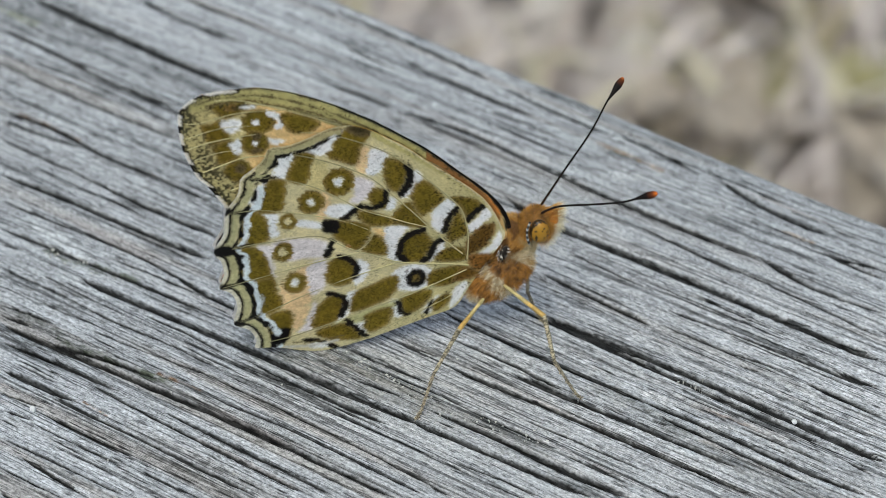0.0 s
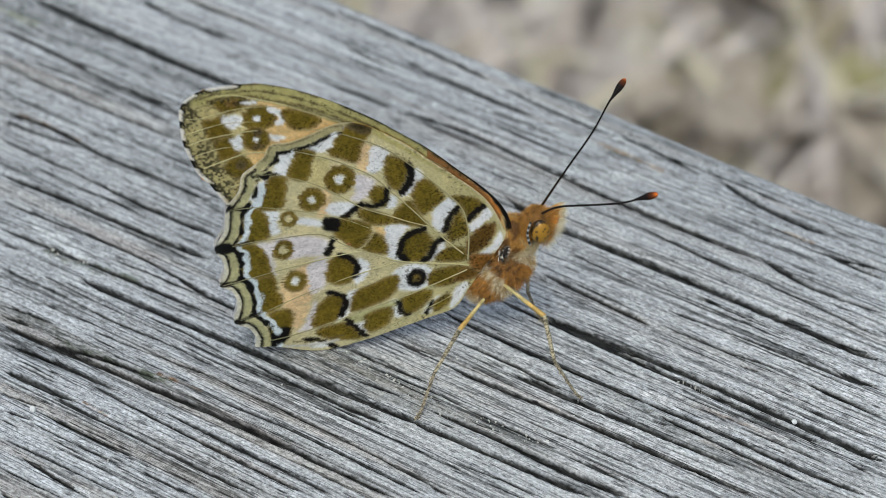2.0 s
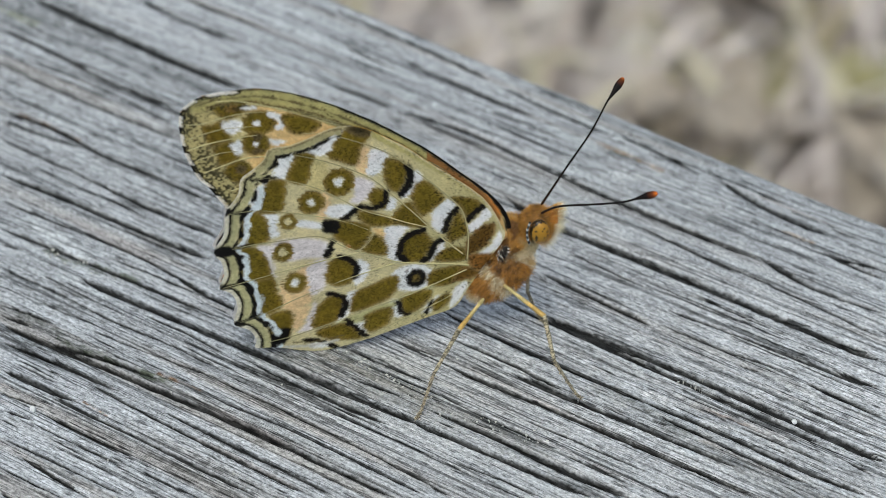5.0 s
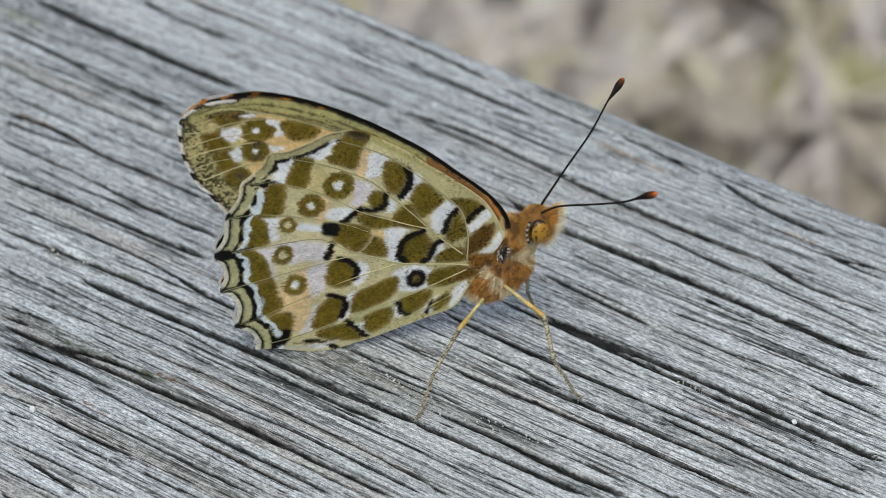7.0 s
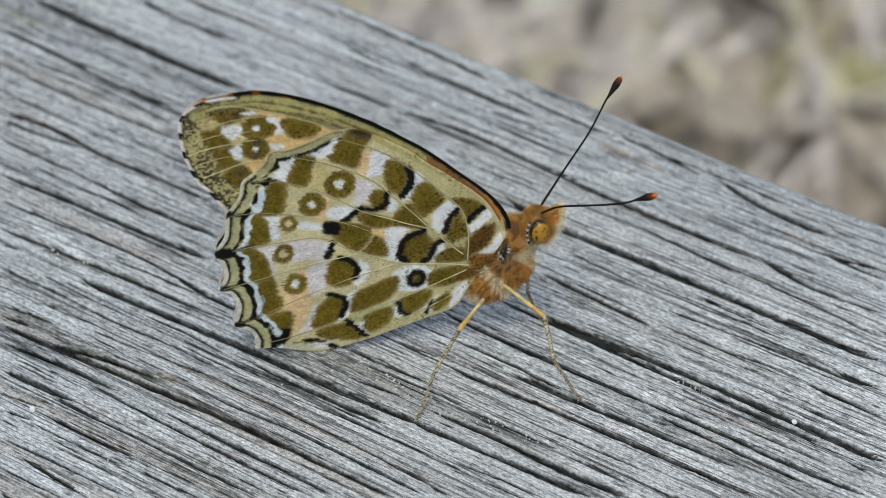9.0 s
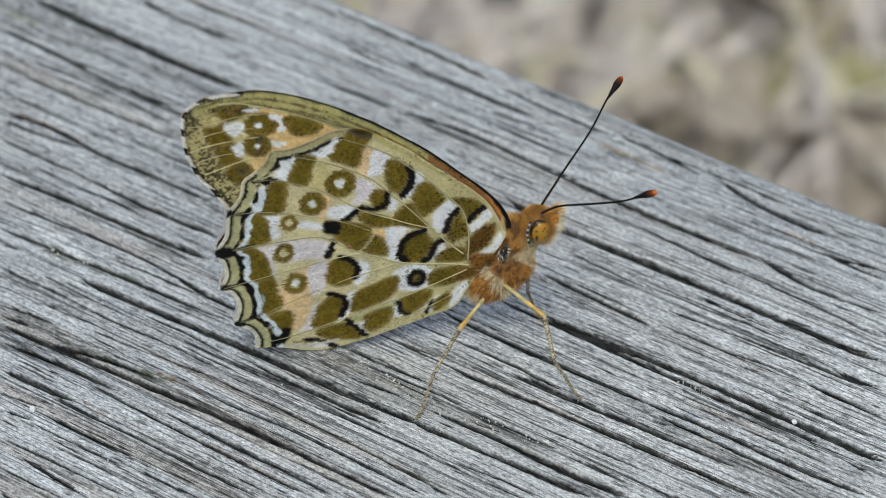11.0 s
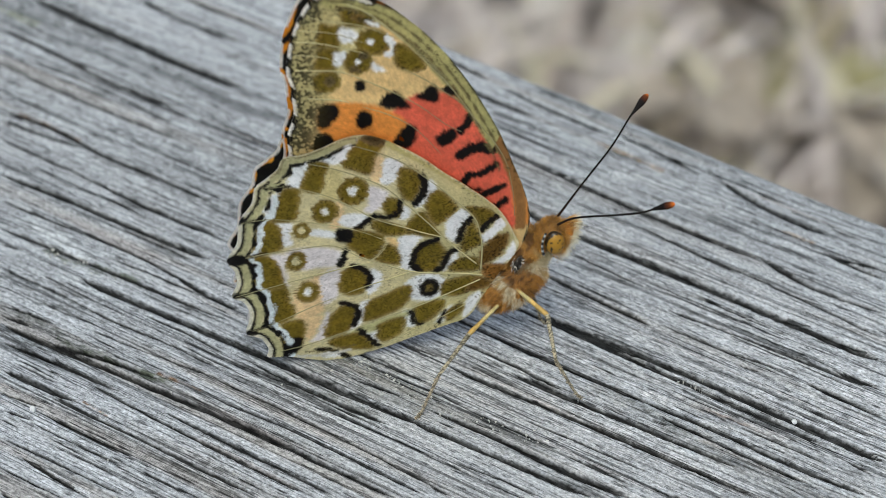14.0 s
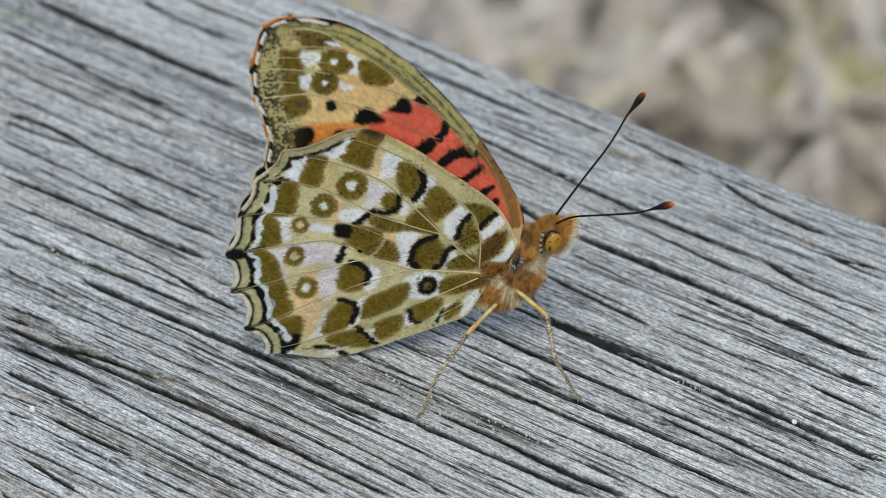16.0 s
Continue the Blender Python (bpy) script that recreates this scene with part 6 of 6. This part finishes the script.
# seconds, then lean and spin of the near forewing and of the near hindwing
NEAR = [(0.0, 0.5, -0.2, 0.6, -0.2), (0.5, 1.0, -0.2, 1.0, -0.3), (1.0, 0.5, -0.4, 0.3, -0.4), (1.5, 0.1, -0.3, -0.1, -0.4),
        (2.0, -0.6, 0.1, -0.5, 0.1), (2.5, -0.2, 0, -0.2, 0), (3.0, 0, 0, 0, 0), (3.5, 0, 0, 0, 0), (4.0, 0.2, 0, 0.2, -0.1),
        (5.2, 1.2, 0, 0.8, -0.2), (6.5, 2.3, -0.1, 1.4, -0.4), (7.0, 2.8, -0.5, 2.1, -0.5), (7.5, 3.1, -0.2, 2.5, -0.3), (8.0, 1.0, 0, 0.8, 0.1),
        (8.5, 2.0, -0.2, 1.8, -0.1), (9.0, 2.1, -0.4, 1.8, -0.1), (10.2, 2.1, 0, 1.8, 0), (11.5, 2.1, 0.5, 1.7, 0.2),
        (12.0, 0.8, 0.8, 0.9, 0.4), (12.5, 0.1, 1.2, 0.3, 0.5), (12.8, 1.0, 1.4, 1.3, 0.4)]
BEAT = [(12.9, 3, 26, 9, -2), (13.0, 29.5, 31.5, 29, -3.1), (13.1, 36, 32, 34, -3.4), (13.2, 23, 30, 23, -3.3), (13.3, 6.5, 27.6, 10.2, -3.2),
        (13.4, 0.6, 25.5, 3.4, -2.8), (13.5, -0.8, 24.5, 1.4, -2.5), (13.6, -0.6, 24.6, 1.6, -2.5), (13.7, 3.6, 25.0, 5.4, -2.6), (13.8, 0.4, 24.4, 2.6, -2.4),
        (14.0, -1.6, 23.5, 0.6, -2.2), (14.5, -2.3, 19.7, -0.8, -1.6), (15.0, -1.9, 17.9, -0.8, -1.6), (15.5, -1.8, 16.4, -1.0, -1.6), (16.0, -1.8, 15.8, -1.0, -1.6)]
# seconds, then lean and spin of the far forewing and of the far hindwing
FAR_BEAT = [(12.9, -6, 27, -13, -6), (13.0, -23, 29, -25, -9), (13.1, -23, 29.5, -26, -9.5), (13.2, -20, 27.5, -23, -8.5), (13.3, -12, 25.5, -13, -6),
            (13.4, -7, 23.2, -8, -4), (13.5, -4.5, 22.8, -5, -3), (13.6, -4.8, 22.8, -5, -3), (13.7, -8.0, 23.2, -8.5, -4), (13.8, -6.0, 22.8, -6.5, -3.4),
            (14.0, -4.0, 22.9, -3.6, -2.6), (14.5, -3.8, 19.5, -2.4, -2.4), (15.0, -3.3, 17.7, -2.2, -2.4), (15.5, -3.2, 16.2, -2.2, -2.4), (16.0, -3.2, 15.6, -2.2, -2.4)]
BODY = [(0.0, 0, 0, 0), (1.0, -0.08, 0, 0), (2.0, 0.06, -0.05, 0), (4.0, 0, 0, 0), (6.5, 0.03, 0, 0), (7.5, -0.06, 0, 0), (9.0, 0.02, -0.03, 0), (11.5, 0.06, 0, 0), (12.5, 0.12, 0, 0), (12.8, 0.14, 0, 0),
        (12.9, 1.1, -1.37, 2.3), (13.0, 1.2, -1.86, 2.3), (13.2, 1.2, -1.8, 2.3), (13.5, 1.2, -1.62, 2.3), (14.0, 1.2, -1.62, 2.3), (14.5, 1.1, -1.52, 2.3), (16.0, 1.05, -1.44, 2.3)]


def motions():
    walk(FIX["root"], [rooted(*row) for row in BODY])
    walk(FIX["fore_near"], [(t, winged((FORE_HINGE[0] + 0.35, FORE_HINGE[1]), 0.3, 0.05, a, b)) for t, a, b, c, d in NEAR + BEAT])
    walk(FIX["hind_near"], [(t, winged(HIND_HINGE, 0.0, 0.0, c, d)) for t, a, b, c, d in NEAR + BEAT])
    calm = [(t, 0.5 * a - 1.2, -1.2, 0.5 * c - 1.5, 0.0) for t, a, b, c, d in NEAR]
    calm_hinge = (FORE_HINGE[0] + 0.9, FORE_HINGE[1] + 0.0)
    walk(FIX["fore_far"], [(t, winged(calm_hinge, 0.7, -0.35, a, b)) for t, a, b, c, d in calm] + [(t, winged((FORE_HINGE[0] + (0.9 if t < 13.35 else 0.1), FORE_HINGE[1]), 0.8, -0.3, a, b)) for t, a, b, c, d in FAR_BEAT])
    walk(FIX["hind_far"], [(t, winged(HIND_HINGE, 1.2, -0.9, c, d, 42.0)) for t, a, b, c, d in calm] + [(t, winged((HIND_HINGE[0] + (0.7 if t < 13.35 else 0.3), HIND_HINGE[1]), 1.6, -0.3, c, d, 42.0)) for t, a, b, c, d in FAR_BEAT])
    for k in range(3):
        ob, p = FIX["leg%d" % k]
        hip, foot = Vector(p[0]) * MM, Vector(p[-1]) * MM
        rows = []
        for t, dx, dz, pitch in BODY:
            _, m = rooted(t, dx, dz, pitch)
            local = ROOT.inverted() @ m
            new_hip = local @ hip
            turn = (hip - foot).rotation_difference(new_hip - foot).to_matrix().to_4x4()
            rows.append((t, local.inverted() @ Matrix.Translation(foot) @ turn @ Matrix.Translation(-foot)))
        walk(ob, rows)
    for key, rows in (("ant_near", [(0.0, 0, 0), (1.0, 0.2, 0.3), (2.0, 0, -0.4), (4.0, 0, 0), (7.0, 0, 0), (8.5, 0, -1.5), (9.2, 0, -1.0), (11.5, -1.4, 0), (12.8, -1.6, 0), (12.9, 0.5, 0), (13.0, -2.2, 0.5), (13.5, -2.5, 1.0), (14.5, -2, 1.2), (16.0, -1.5, 1.2)]),
                      ("ant_far", [(0.0, 0, 0), (1.0, 0, 0.5), (2.0, 0, -0.8), (4.0, 0, 0), (8.0, 0, -0.4), (9.0, 0, 1.2), (11.5, -1, 0), (12.8, -1, 0), (12.9, 1.0, -4), (13.0, 1.5, -6), (13.5, 0, -4), (14.5, -0.5, -3), (16.0, -0.5, -2.5)])):
        base = Vector((4.7, 0.3, 16.9)) * MM
        walk(FIX[key], [(t, Matrix.Translation(base) @ pose(0, 0, 0, 0, a, b) @ Matrix.Translation(-base)) for t, a, b in rows])


motions()
